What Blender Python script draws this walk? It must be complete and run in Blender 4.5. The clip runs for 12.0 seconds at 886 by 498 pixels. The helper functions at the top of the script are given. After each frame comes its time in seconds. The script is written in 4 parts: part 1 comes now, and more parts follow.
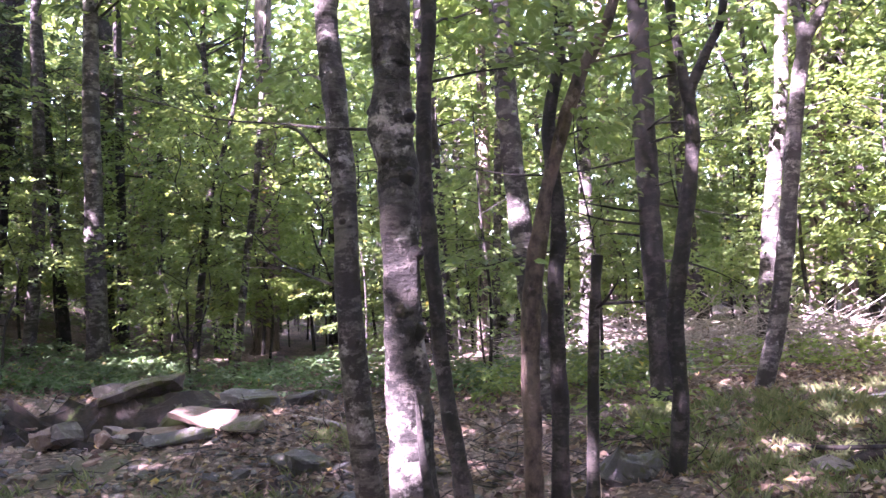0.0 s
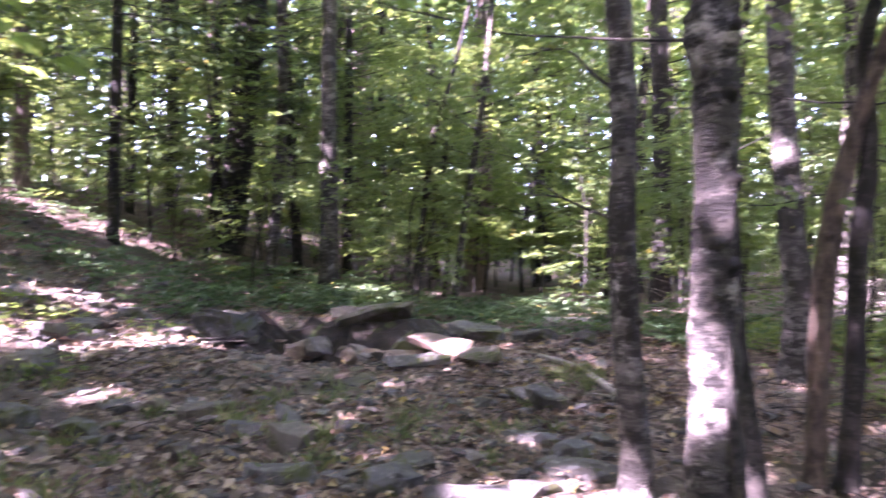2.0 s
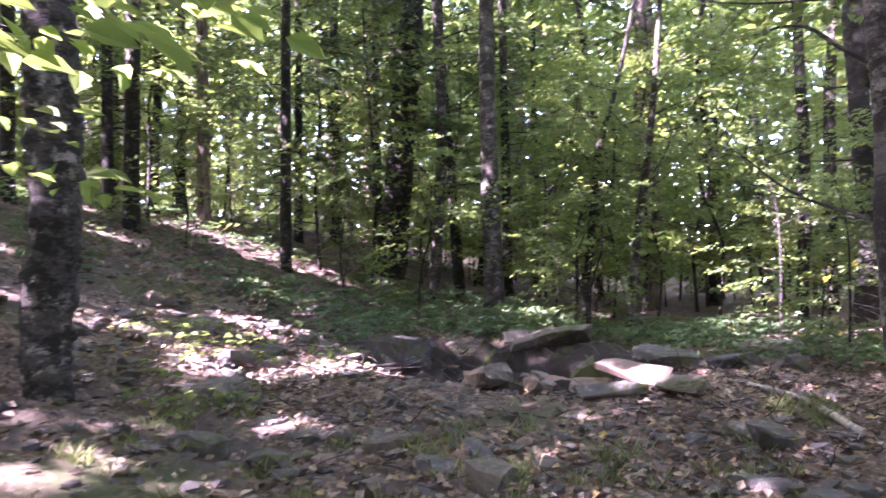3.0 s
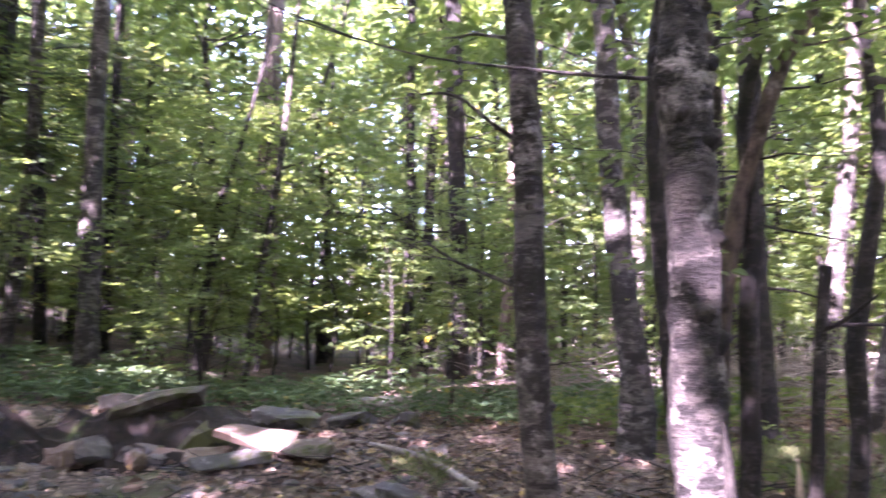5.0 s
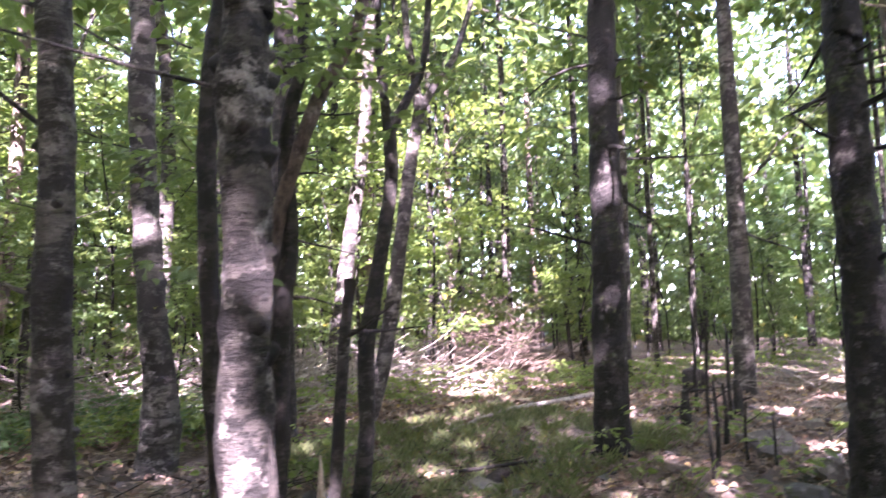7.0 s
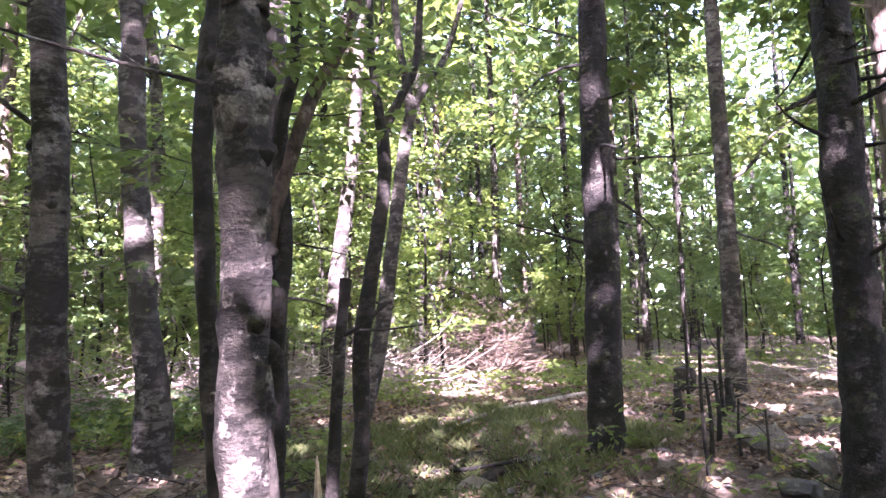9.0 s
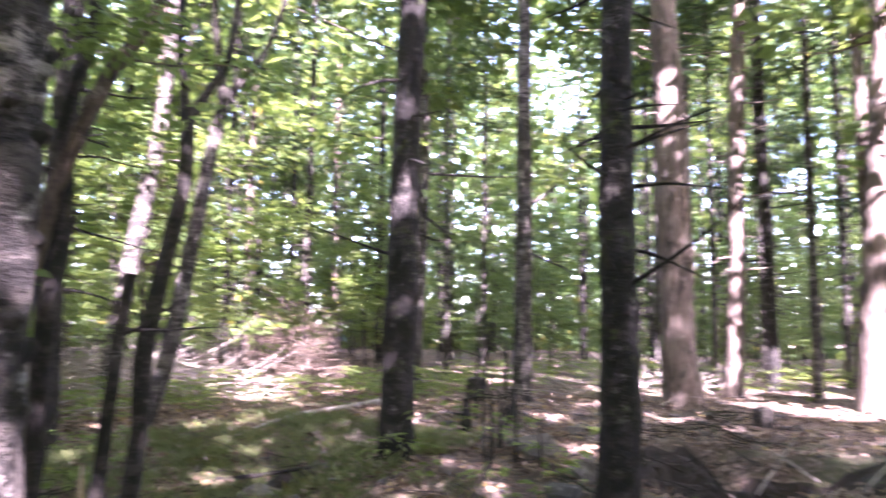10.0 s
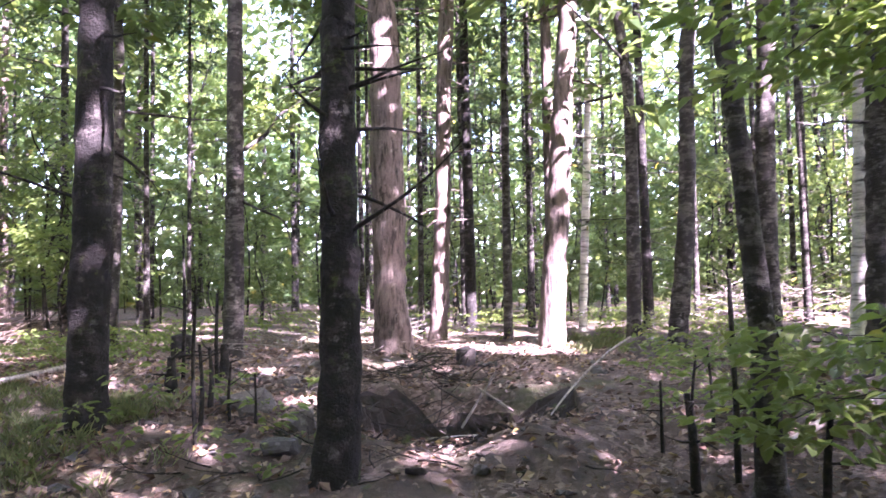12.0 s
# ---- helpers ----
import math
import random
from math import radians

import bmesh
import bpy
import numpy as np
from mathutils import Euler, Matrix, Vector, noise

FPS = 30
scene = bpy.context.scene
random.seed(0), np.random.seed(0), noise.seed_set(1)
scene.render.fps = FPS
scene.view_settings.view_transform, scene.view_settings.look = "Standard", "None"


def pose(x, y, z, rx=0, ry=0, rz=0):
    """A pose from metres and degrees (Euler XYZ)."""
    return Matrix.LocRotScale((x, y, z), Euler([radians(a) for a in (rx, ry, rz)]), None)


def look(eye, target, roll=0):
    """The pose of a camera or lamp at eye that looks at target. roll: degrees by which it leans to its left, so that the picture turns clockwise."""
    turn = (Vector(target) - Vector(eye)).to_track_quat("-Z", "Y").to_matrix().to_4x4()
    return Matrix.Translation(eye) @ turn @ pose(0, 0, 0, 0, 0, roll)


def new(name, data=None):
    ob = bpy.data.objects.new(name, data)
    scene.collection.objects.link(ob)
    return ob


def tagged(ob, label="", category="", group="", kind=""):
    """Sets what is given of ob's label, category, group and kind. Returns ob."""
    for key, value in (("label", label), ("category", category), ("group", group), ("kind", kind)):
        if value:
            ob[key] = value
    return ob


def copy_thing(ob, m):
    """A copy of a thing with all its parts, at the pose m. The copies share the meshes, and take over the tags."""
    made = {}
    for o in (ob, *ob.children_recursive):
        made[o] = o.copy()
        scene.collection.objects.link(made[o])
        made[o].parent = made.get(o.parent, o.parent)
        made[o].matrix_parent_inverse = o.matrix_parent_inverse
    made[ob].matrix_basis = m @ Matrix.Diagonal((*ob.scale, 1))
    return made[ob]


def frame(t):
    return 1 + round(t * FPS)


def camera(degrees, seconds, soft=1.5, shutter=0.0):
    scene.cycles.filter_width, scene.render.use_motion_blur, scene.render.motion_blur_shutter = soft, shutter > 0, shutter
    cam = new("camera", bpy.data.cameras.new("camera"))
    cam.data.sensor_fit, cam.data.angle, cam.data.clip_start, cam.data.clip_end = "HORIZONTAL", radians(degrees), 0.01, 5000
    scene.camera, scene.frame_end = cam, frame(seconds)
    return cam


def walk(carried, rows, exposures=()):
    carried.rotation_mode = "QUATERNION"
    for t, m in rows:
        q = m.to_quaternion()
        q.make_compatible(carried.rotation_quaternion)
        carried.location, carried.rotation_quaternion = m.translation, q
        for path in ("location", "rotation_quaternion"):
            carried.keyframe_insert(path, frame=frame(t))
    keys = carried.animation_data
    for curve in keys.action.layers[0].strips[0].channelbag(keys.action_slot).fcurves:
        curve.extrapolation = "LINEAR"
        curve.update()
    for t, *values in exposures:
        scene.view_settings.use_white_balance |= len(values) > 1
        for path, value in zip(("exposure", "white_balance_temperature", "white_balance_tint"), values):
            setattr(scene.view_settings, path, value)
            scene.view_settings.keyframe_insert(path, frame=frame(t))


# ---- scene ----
cam = camera(63.3, 12.0, soft=1.5, shutter=0.5)
EXPOSURE = 4.8
PATH = [
    (0, (0.124, -0.01, 1.411), (0.121, 1.984, 1.558), -2.8),
    (0.5, (0.098, -0.016, 1.406), (0.073, 1.979, 1.543), -2.6),
    (1, (-0.013, 0.029, 1.384), (-0.121, 2.023, 1.48), -1.3),
    (1.5, (-0.172, 0.084, 1.361), (-0.421, 2.067, 1.415), 0.1),
    (2, (-0.361, 0.132, 1.328), (-0.887, 2.062, 1.338), 0.8),
    (2.5, (-0.532, 0.224, 1.32), (-1.39, 2.03, 1.333), 0.2),
    (2.7, (-0.641, 0.309, 1.311), (-1.6, 2.063, 1.364), -0.9),
    (4.3, (-1.131, 0.713, 1.356), (-1.266, 2.699, 1.553), -0.4),
    (4.5, (-1.115, 0.728, 1.346), (-1.186, 2.715, 1.564), -0.3),
    (5, (-1.089, 0.814, 1.322), (-0.958, 2.797, 1.544), 0.4),
    (5.5, (-1.217, 0.887, 1.329), (-0.657, 2.794, 1.552), -0.2),
    (5.8, (-1.282, 0.956, 1.345), (-0.459, 2.766, 1.556), -0.5),
    (6, (-1.315, 1.012, 1.339), (-0.322, 2.736, 1.546), -0.5),
    (6.5, (-1.3, 1.009, 1.335), (-0.062, 2.568, 1.528), -0.3),
    (7, (-1.183, 0.892, 1.349), (0.122, 2.39, 1.575), -1.3),
    (7.2, (-1.164, 0.813, 1.338), (0.147, 2.301, 1.599), -0.2),
    (9, (-1.21, 0.914, 1.334), (0.118, 2.392, 1.564), -1.8),
    (9.5, (-1.187, 0.885, 1.339), (0.241, 2.262, 1.595), -0.2),
    (10, (-1.192, 0.82, 1.346), (0.468, 1.909, 1.586), 0.7),
    (10.5, (-1.244, 0.955, 1.327), (0.629, 1.624, 1.541), 1.0),
    (11, (-1.238, 0.955, 1.325), (0.703, 1.396, 1.514), 0.6),
    (11.5, (-1.155, 0.958, 1.317), (0.813, 1.282, 1.47), -1.0),
    (12, (-0.996, 0.96, 1.318), (0.968, 1.322, 1.426), -1.1),
]
walk(cam, [(t, look(eye, target, roll)) for t, eye, target, roll in PATH], [(0.0, EXPOSURE + 0.25, 5750, 54), (5.0, EXPOSURE + 0.22, 5800, 55), (6.5, EXPOSURE - 0.05, 5850, 43), (10.0, EXPOSURE - 0.05, 5850, 43), (12.0, EXPOSURE - 0.12, 5700, 47)])

# ---- world and sun ----
SUN_FROM = Vector((-0.50, -0.62, 0.60)).normalized()
world = bpy.data.worlds.new("sky")
scene.world = world
world.use_nodes = True
wn = world.node_tree
sky = wn.nodes.new("ShaderNodeTexSky")
sky.sky_type, sky.sun_disc = "NISHITA", False
sky.sun_elevation = math.asin(SUN_FROM.z)
sky.sun_rotation = math.atan2(SUN_FROM.x, SUN_FROM.y)
sky.dust_density = 3.0
wn.nodes["Background"].inputs[1].default_value = 0.15
wn.links.new(sky.outputs[0], wn.nodes["Background"].inputs[0])
sun = new("sun", bpy.data.lights.new("sun", "SUN"))
sun.data.energy, sun.data.angle, sun.data.color = 4.6, radians(0.5), (1.0, 0.87, 0.83)
sun.matrix_world = look(SUN_FROM * 60, (0, 0, 0))


# ---- materials ----
def nodes(name):
    m = bpy.data.materials.new(name)
    m.use_nodes = True
    nt = m.node_tree
    return m, nt, nt.nodes["Principled BSDF"]


def noise_node(nt, vec, scale, detail=4, rough=0.6):
    n = nt.nodes.new("ShaderNodeTexNoise")
    n.inputs["Scale"].default_value, n.inputs["Detail"].default_value, n.inputs["Roughness"].default_value = scale, detail, rough
    if vec:
        nt.links.new(vec, n.inputs["Vector"])
    return n.outputs["Fac"]


def ramp(nt, fac, *stops):
    r = nt.nodes.new("ShaderNodeValToRGB")
    while len(r.color_ramp.elements) < len(stops):
        r.color_ramp.elements.new(0.5)
    for e, (p, c) in zip(r.color_ramp.elements, stops):
        e.position, e.color = p, (*c, 1) if len(c) == 3 else c
    nt.links.new(fac, r.inputs[0])
    return r.outputs[0]


def mix(nt, fac, a, b, how="MIX"):
    n = nt.nodes.new("ShaderNodeMix")
    n.data_type, n.blend_type = "RGBA", how
    for socket, v in ((n.inputs[0], fac), (n.inputs[6], a), (n.inputs[7], b)):
        if isinstance(v, bpy.types.NodeSocket):
            nt.links.new(v, socket)
        else:
            socket.default_value = v if isinstance(v, (int, float)) else (*v, 1)
    return n.outputs[2]


def stretched(nt, sx, sy, sz):
    tc, mp = nt.nodes.new("ShaderNodeTexCoord"), nt.nodes.new("ShaderNodeMapping")
    mp.inputs["Scale"].default_value = (sx, sy, sz)
    nt.links.new(tc.outputs["Object"], mp.inputs[0])
    return mp.outputs[0]


def bump(nt, bsdf, height, strength, dist):
    b = nt.nodes.new("ShaderNodeBump")
    b.inputs["Strength"].default_value, b.inputs["Distance"].default_value = strength, dist
    nt.links.new(height, b.inputs["Height"])
    nt.links.new(b.outputs[0], bsdf.inputs["Normal"])


def bark(name, dark, mid, pale, band=(6, 6, 22), lichen=0.45, relief=0.02, moss=0.0, patches=0.0):
    """Bark with cross bands or furrows, pale lichen blotches and fine grain."""
    m, nt, b = nodes(name)
    v = stretched(nt, *band)
    plain = stretched(nt, 1, 1, 1)
    bands = noise_node(nt, v, 1.0, 5, 0.65)
    col = ramp(nt, bands, (0.36, dark), (0.5, mid), (0.66, tuple(c * 1.35 for c in mid)))
    blotch = noise_node(nt, plain, 7, 6, 0.7)
    col = mix(nt, ramp(nt, blotch, (lichen + 0.08, (0, 0, 0)), (lichen + 0.17, (1, 1, 1))), col, pale)
    if moss:
        col = mix(nt, ramp(nt, noise_node(nt, plain, 3.1, 5, 0.6), (0.62 - moss, (0, 0, 0)), (0.70 - moss, (1, 1, 1))), col, (0.06, 0.085, 0.02))
    if patches:
        crust = noise_node(nt, stretched(nt, 5.5, 5.5, 8.5), 1.0, 7, 0.72)
        col = mix(nt, ramp(nt, crust, (0.60 - patches, (1, 1, 1)), (0.66 - patches, (0, 0, 0))), col, tuple(c * 1.3 for c in dark))
    grain = noise_node(nt, plain, 60, 3, 0.6)
    col = mix(nt, 0.5, col, ramp(nt, grain, (0.3, (0.35, 0.35, 0.35)), (0.7, (1, 1, 1))), "MULTIPLY")
    nt.links.new(col, b.inputs["Base Color"])
    b.inputs["Roughness"].default_value = 0.92
    add = nt.nodes.new("ShaderNodeMath")
    add.operation = "MULTIPLY_ADD"
    add.inputs[1].default_value = 0.35
    nt.links.new(grain, add.inputs[0])
    nt.links.new(bands, add.inputs[2])
    bump(nt, b, add.outputs[0], 0.9, relief)
    return m


def leaf_material(name, dark, light, through_colour, clear=0.45):
    """A leaf: matt upper face, light shining through it, each leaf its own shade."""
    m, nt, b = nodes(name)
    geo = nt.nodes.new("ShaderNodeNewGeometry")
    ob = nt.nodes.new("ShaderNodeObjectInfo")
    col = ramp(nt, geo.outputs["Random Per Island"], (0.0, dark), (0.75, light), (0.97, light), (1.0, (0.32, 0.24, 0.03)))
    col = mix(nt, 0.35, col, ramp(nt, ob.outputs["Random"], (0, (0.55, 0.8, 0.7)), (1, (1.0, 1.0, 0.7))), "MULTIPLY")
    nt.links.new(col, b.inputs["Base Color"])
    b.inputs["Roughness"].default_value = 0.48
    b.inputs["Specular IOR Level"].default_value = 0.35
    tr = nt.nodes.new("ShaderNodeBsdfTranslucent")
    tcol = mix(nt, 0.5, through_colour, ramp(nt, geo.outputs["Random Per Island"], (0, (0.6, 0.8, 0.5)), (1, (1, 1, 0.9))), "MULTIPLY")
    nt.links.new(tcol, tr.inputs[0])
    ms = nt.nodes.new("ShaderNodeMixShader")
    ms.inputs[0].default_value = clear
    nt.links.new(b.outputs[0], ms.inputs[1])
    nt.links.new(tr.outputs[0], ms.inputs[2])
    nt.links.new(ms.outputs[0], nt.nodes["Material Output"].inputs[0])
    return m


GREY_BARK = bark("grey_maple_bark", (0.016, 0.014, 0.012), (0.085, 0.078, 0.068), (0.21, 0.20, 0.185), (5, 5, 22), 0.47, 0.025, patches=0.13)
ROUGH_BARK = bark("rough_maple_bark", (0.009, 0.008, 0.007), (0.062, 0.055, 0.048), (0.27, 0.25, 0.228), (7, 7, 20), 0.45, 0.035, patches=0.15)
DARK_BARK = bark("dark_bark", (0.007, 0.006, 0.005), (0.037, 0.032, 0.027), (0.13, 0.12, 0.108), (9, 9, 13), 0.50, 0.016, patches=0.12)
RED_BARK = bark("reddish_bark", (0.018, 0.012, 0.009), (0.085, 0.062, 0.046), (0.22, 0.18, 0.15), (10, 10, 7), 0.52, 0.012)
HEMLOCK_BARK = bark("hemlock_bark", (0.006, 0.005, 0.0045), (0.030, 0.026, 0.023), (0.14, 0.13, 0.117), (13, 13, 16), 0.47, 0.045, 0.06, 0.10)
PINE_BARK = bark("pine_bark", (0.030, 0.023, 0.019), (0.135, 0.108, 0.092), (0.30, 0.265, 0.235), (16, 16, 3.5), 0.53, 0.03)
WEATHERED = bark("weathered_wood", (0.11, 0.10, 0.09), (0.30, 0.27, 0.24), (0.45, 0.42, 0.38), (28, 28, 5), 0.5, 0.006)
SPLIT_WOOD = bark("fresh_split_wood", (0.40, 0.29, 0.20), (0.58, 0.46, 0.35), (0.66, 0.56, 0.46), (40, 40, 4), 0.5, 0.004)
BIRCH_BARK = bark("birch_bark", (0.03, 0.028, 0.025), (0.60, 0.58, 0.54), (0.72, 0.70, 0.66), (2.5, 2.5, 16), 0.5, 0.004)
# near-black earth: the shade of the hollows is put into its colour
SHADED_ROOT_EARTH = bark("shaded_root_earth", (0.006, 0.005, 0.004), (0.020, 0.014, 0.010), (0.045, 0.034, 0.026), (9, 9, 9), 0.54, 0.03, 0.02)

LEAF = leaf_material("maple_leaf", (0.042, 0.075, 0.032), (0.095, 0.140, 0.055), (0.24, 0.31, 0.085))
LEAF_PALE = leaf_material("sunlit_leaf", (0.050, 0.080, 0.028), (0.105, 0.140, 0.045), (0.27, 0.36, 0.09), 0.48)
LEAF_HERB = leaf_material("herb_leaf", (0.035, 0.070, 0.038), (0.08, 0.13, 0.065), (0.15, 0.24, 0.08), 0.3)
NEEDLE = leaf_material("needle_spray", (0.022, 0.045, 0.022), (0.05, 0.085, 0.035), (0.12, 0.18, 0.05), 0.25)
GRASS = leaf_material("grass_blade", (0.07, 0.10, 0.045), (0.20, 0.22, 0.11), (0.28, 0.33, 0.13), 0.35)


def litter_material():
    m, nt, b = nodes("dead_leaf")
    geo = nt.nodes.new("ShaderNodeNewGeometry")
    col = ramp(nt, geo.outputs["Random Per Island"], (0, (0.055, 0.036, 0.024)), (0.35, (0.13, 0.085, 0.058)), (0.65, (0.21, 0.15, 0.11)), (0.9, (0.30, 0.235, 0.18)), (1, (0.26, 0.19, 0.05)))
    nt.links.new(col, b.inputs["Base Color"])
    b.inputs["Roughness"].default_value = 0.75
    return m


LITTER = litter_material()


def ground_material():
    m, nt, b = nodes("forest_floor")
    p = stretched(nt, 1, 1, 1)
    vor = nt.nodes.new("ShaderNodeTexVoronoi")
    vor.inputs["Scale"].default_value = 26
    nt.links.new(p, vor.inputs["Vector"])
    sep = nt.nodes.new("ShaderNodeSeparateColor")
    nt.links.new(vor.outputs["Color"], sep.inputs[0])
    litter = ramp(nt, sep.outputs[0], (0, (0.050, 0.036, 0.026)), (0.4, (0.10, 0.070, 0.053)), (0.75, (0.17, 0.124, 0.099)), (1, (0.27, 0.21, 0.175)))
    soil = ramp(nt, noise_node(nt, p, 9, 6, 0.7), (0.3, (0.034, 0.026, 0.020)), (0.7, (0.115, 0.089, 0.070)))
    col = mix(nt, ramp(nt, noise_node(nt, p, 1.3, 5, 0.65), (0.40, (0, 0, 0)), (0.55, (1, 1, 1))), soil, litter)
    green = ramp(nt, noise_node(nt, p, 14, 4, 0.7), (0.3, (0.03, 0.045, 0.014)), (0.7, (0.085, 0.11, 0.035)))
    col = mix(nt, ramp(nt, noise_node(nt, p, 0.55, 5, 0.7), (0.52, (0, 0, 0)), (0.64, (0.75, 0.75, 0.75))), col, green)
    nt.links.new(col, b.inputs["Base Color"])
    b.inputs["Roughness"].default_value = 0.95
    bump(nt, b, noise_node(nt, p, 22, 6, 0.75), 0.8, 0.05)
    return m


GROUND = ground_material()


def stone(name, a, c, pale, moss=0.0):
    m, nt, b = nodes(name)
    p = stretched(nt, 1, 1, 1)
    ob = nt.nodes.new("ShaderNodeObjectInfo")
    col = ramp(nt, noise_node(nt, p, 8, 7, 0.7), (0.3, a), (0.7, c))
    col = mix(nt, ramp(nt, noise_node(nt, p, 15, 5, 0.7), (0.56, (0, 0, 0)), (0.66, (1, 1, 1))), col, pale)
    if moss:
        col = mix(nt, ramp(nt, noise_node(nt, p, 5, 5, 0.7), (0.62 - moss, (0, 0, 0)), (0.7 - moss, (1, 1, 1))), col, (0.055, 0.062, 0.016))
    col = mix(nt, 0.5, col, ramp(nt, ob.outputs["Random"], (0, (0.55, 0.53, 0.5)), (1, (1.1, 1.08, 1.05))), "MULTIPLY")
    nt.links.new(col, b.inputs["Base Color"])
    b.inputs["Roughness"].default_value = 0.85
    bump(nt, b, noise_node(nt, p, 34, 7, 0.75), 0.7, 0.02)
    return m


STONE = stone("grey_fieldstone", (0.04, 0.038, 0.036), (0.105, 0.102, 0.10), (0.18, 0.177, 0.17), 0.08)
STONE_PALE = stone("pale_fieldstone", (0.085, 0.076, 0.07), (0.165, 0.148, 0.137), (0.25, 0.23, 0.213))
STONE_MOSSY = stone("mossy_fieldstone", (0.065, 0.056, 0.046), (0.14, 0.12, 0.098), (0.20, 0.18, 0.155), 0.11)
STONE_MOSS = stone("moss_covered_boulder", (0.05, 0.045, 0.035), (0.11, 0.10, 0.08), (0.16, 0.15, 0.12), 0.2)
STONE_RUSTY = stone("rusty_fieldstone", (0.13, 0.088, 0.066), (0.24, 0.175, 0.145), (0.32, 0.275, 0.245))


# ---- mesh helpers ----
class Heap:
    """Gathers vertices and faces of one mesh."""

    def __init__(self):
        self.v, self.f, self.n = [], [], 0

    def add(self, verts, faces):
        self.v.append(np.asarray(verts, float).reshape(-1, 3))
        self.f.append(np.asarray(faces, int) + self.n)
        self.n += len(self.v[-1])

    def mesh(self, name, material, smooth=False, origin=(0, 0, 0)):
        me = bpy.data.meshes.new(name)
        verts = np.concatenate(self.v) - np.asarray(origin, float)
        me.from_pydata(verts.tolist(), [], [face for block in self.f for face in block.tolist()])
        me.materials.append(material)
        if smooth:
            me.polygons.foreach_set("use_smooth", np.ones(len(me.polygons), bool))
        me.update()
        return me


def part(name, mesh, parent, label=""):
    ob = new(name, mesh)
    ob.parent = parent
    return tagged(ob, label)


def thing(name, at, label, category, group="", kind=""):
    ob = new(name)
    ob.empty_display_size = 0.1
    ob.location = at
    return tagged(ob, label, category, group, kind)


def smooth_path(pts, step):
    """Catmull-Rom through (x, y, z, r) rows."""
    p = np.asarray(pts, float)
    if len(p) < 3:
        k = max(2, int(np.linalg.norm(p[1, :3] - p[0, :3]) / step) + 1)
        return p[0] + (p[1] - p[0]) * np.linspace(0, 1, k)[:, None]
    e = np.vstack([2 * p[0] - p[1], p, 2 * p[-1] - p[-2]])
    out = []
    for i in range(1, len(e) - 2):
        a, b, c, d = e[i - 1:i + 3]
        k = max(1, int(np.linalg.norm(c[:3] - b[:3]) / step))
        t = (np.arange(k) / k)[:, None]
        out.append(0.5 * (2 * b + (c - a) * t + (2 * a - 5 * b + 4 * c - d) * t * t + (3 * b - a - 3 * c + d) * t ** 3))
    out.append(p[-1:])
    q = np.vstack(out)
    q[:, 3] = np.maximum(q[:, 3], 0.0015)
    return q


def tube(heap, pts, step=0.12, seg=10, lump=0.0, rng=None):
    """A tapered, lumpy round limb along the points."""
    q = smooth_path(pts, step)
    n = len(q)
    d = np.gradient(q[:, :3], axis=0)
    d /= np.linalg.norm(d, axis=1)[:, None] + 1e-9
    ref = np.where(np.abs(d[:, 2:3]) > 0.9, np.array([[0, 1, 0]]), np.array([[0, 0, 1]]))
    u = np.cross(d, ref)
    u /= np.linalg.norm(u, axis=1)[:, None] + 1e-9
    w = np.cross(d, u)
    a = np.arange(seg) / seg * 2 * math.pi
    r = np.repeat(q[:, 3:4], seg, 1)
    if lump and rng is not None:
        k = rng.normal(0, 1, (n, seg))
        k = (k + np.roll(k, 1, 1) + np.roll(k, 1, 0) + np.roll(k, -1, 1)) / 2
        r = r * (1 + lump * k)
    v = q[:, None, :3] + r[..., None] * (u[:, None] * np.cos(a)[None, :, None] + w[:, None] * np.sin(a)[None, :, None])
    i, j = np.meshgrid(np.arange(n - 1), np.arange(seg), indexing="ij")
    i, j = i.ravel(), j.ravel()
    k = (j + 1) % seg
    heap.add(v, np.stack([i * seg + j, i * seg + k, (i + 1) * seg + k, (i + 1) * seg + j], 1))
    for end, c in ((n - 1, 1), (0, -1)):
        ring = end * seg + np.arange(seg)
        vs = v.reshape(-1, 3)[ring]
        mid = vs.mean(0) + d[end] * c * q[end, 3] * 0.3
        idx = np.arange(seg)
        heap.add(np.vstack([vs, mid]), np.stack([idx, (idx + 1) % seg, np.full(seg, seg)], 1)[:, ::c])


def unit(a):
    return a / (np.linalg.norm(a, axis=-1, keepdims=True) + 1e-9)


def add_leaves(heap, pos, along, up, length, width, fine=True):
    """Folded leaf blades, two faces each."""
    n = len(pos)
    along = unit(along)
    side = unit(np.cross(along, up))
    nor = np.cross(side, along)
    L, W = np.broadcast_to(length, n)[:, None], np.broadcast_to(width, n)[:, None]
    base, tip = pos, pos + along * L - nor * L * 0.12
    if fine:
        r1 = pos + along * L * 0.28 + side * W * 0.48 + nor * W * 0.14
        r2 = pos + along * L * 0.68 + side * W * 0.38 + nor * W * 0.10
        l1 = pos + along * L * 0.28 - side * W * 0.48 + nor * W * 0.14
        l2 = pos + along * L * 0.68 - side * W * 0.38 + nor * W * 0.10
        v = np.stack([base, r1, r2, tip, l2, l1], 1)
        k = np.arange(n)[:, None] * 6
        heap.add(v, np.concatenate([k + [0, 1, 2, 3], k + [0, 3, 4, 5]]))
    else:
        r1 = pos + along * L * 0.45 + side * W * 0.5 + nor * W * 0.15
        l1 = pos + along * L * 0.45 - side * W * 0.5 + nor * W * 0.15
        v = np.stack([base, r1, tip, l1], 1)
        k = np.arange(n)[:, None] * 4
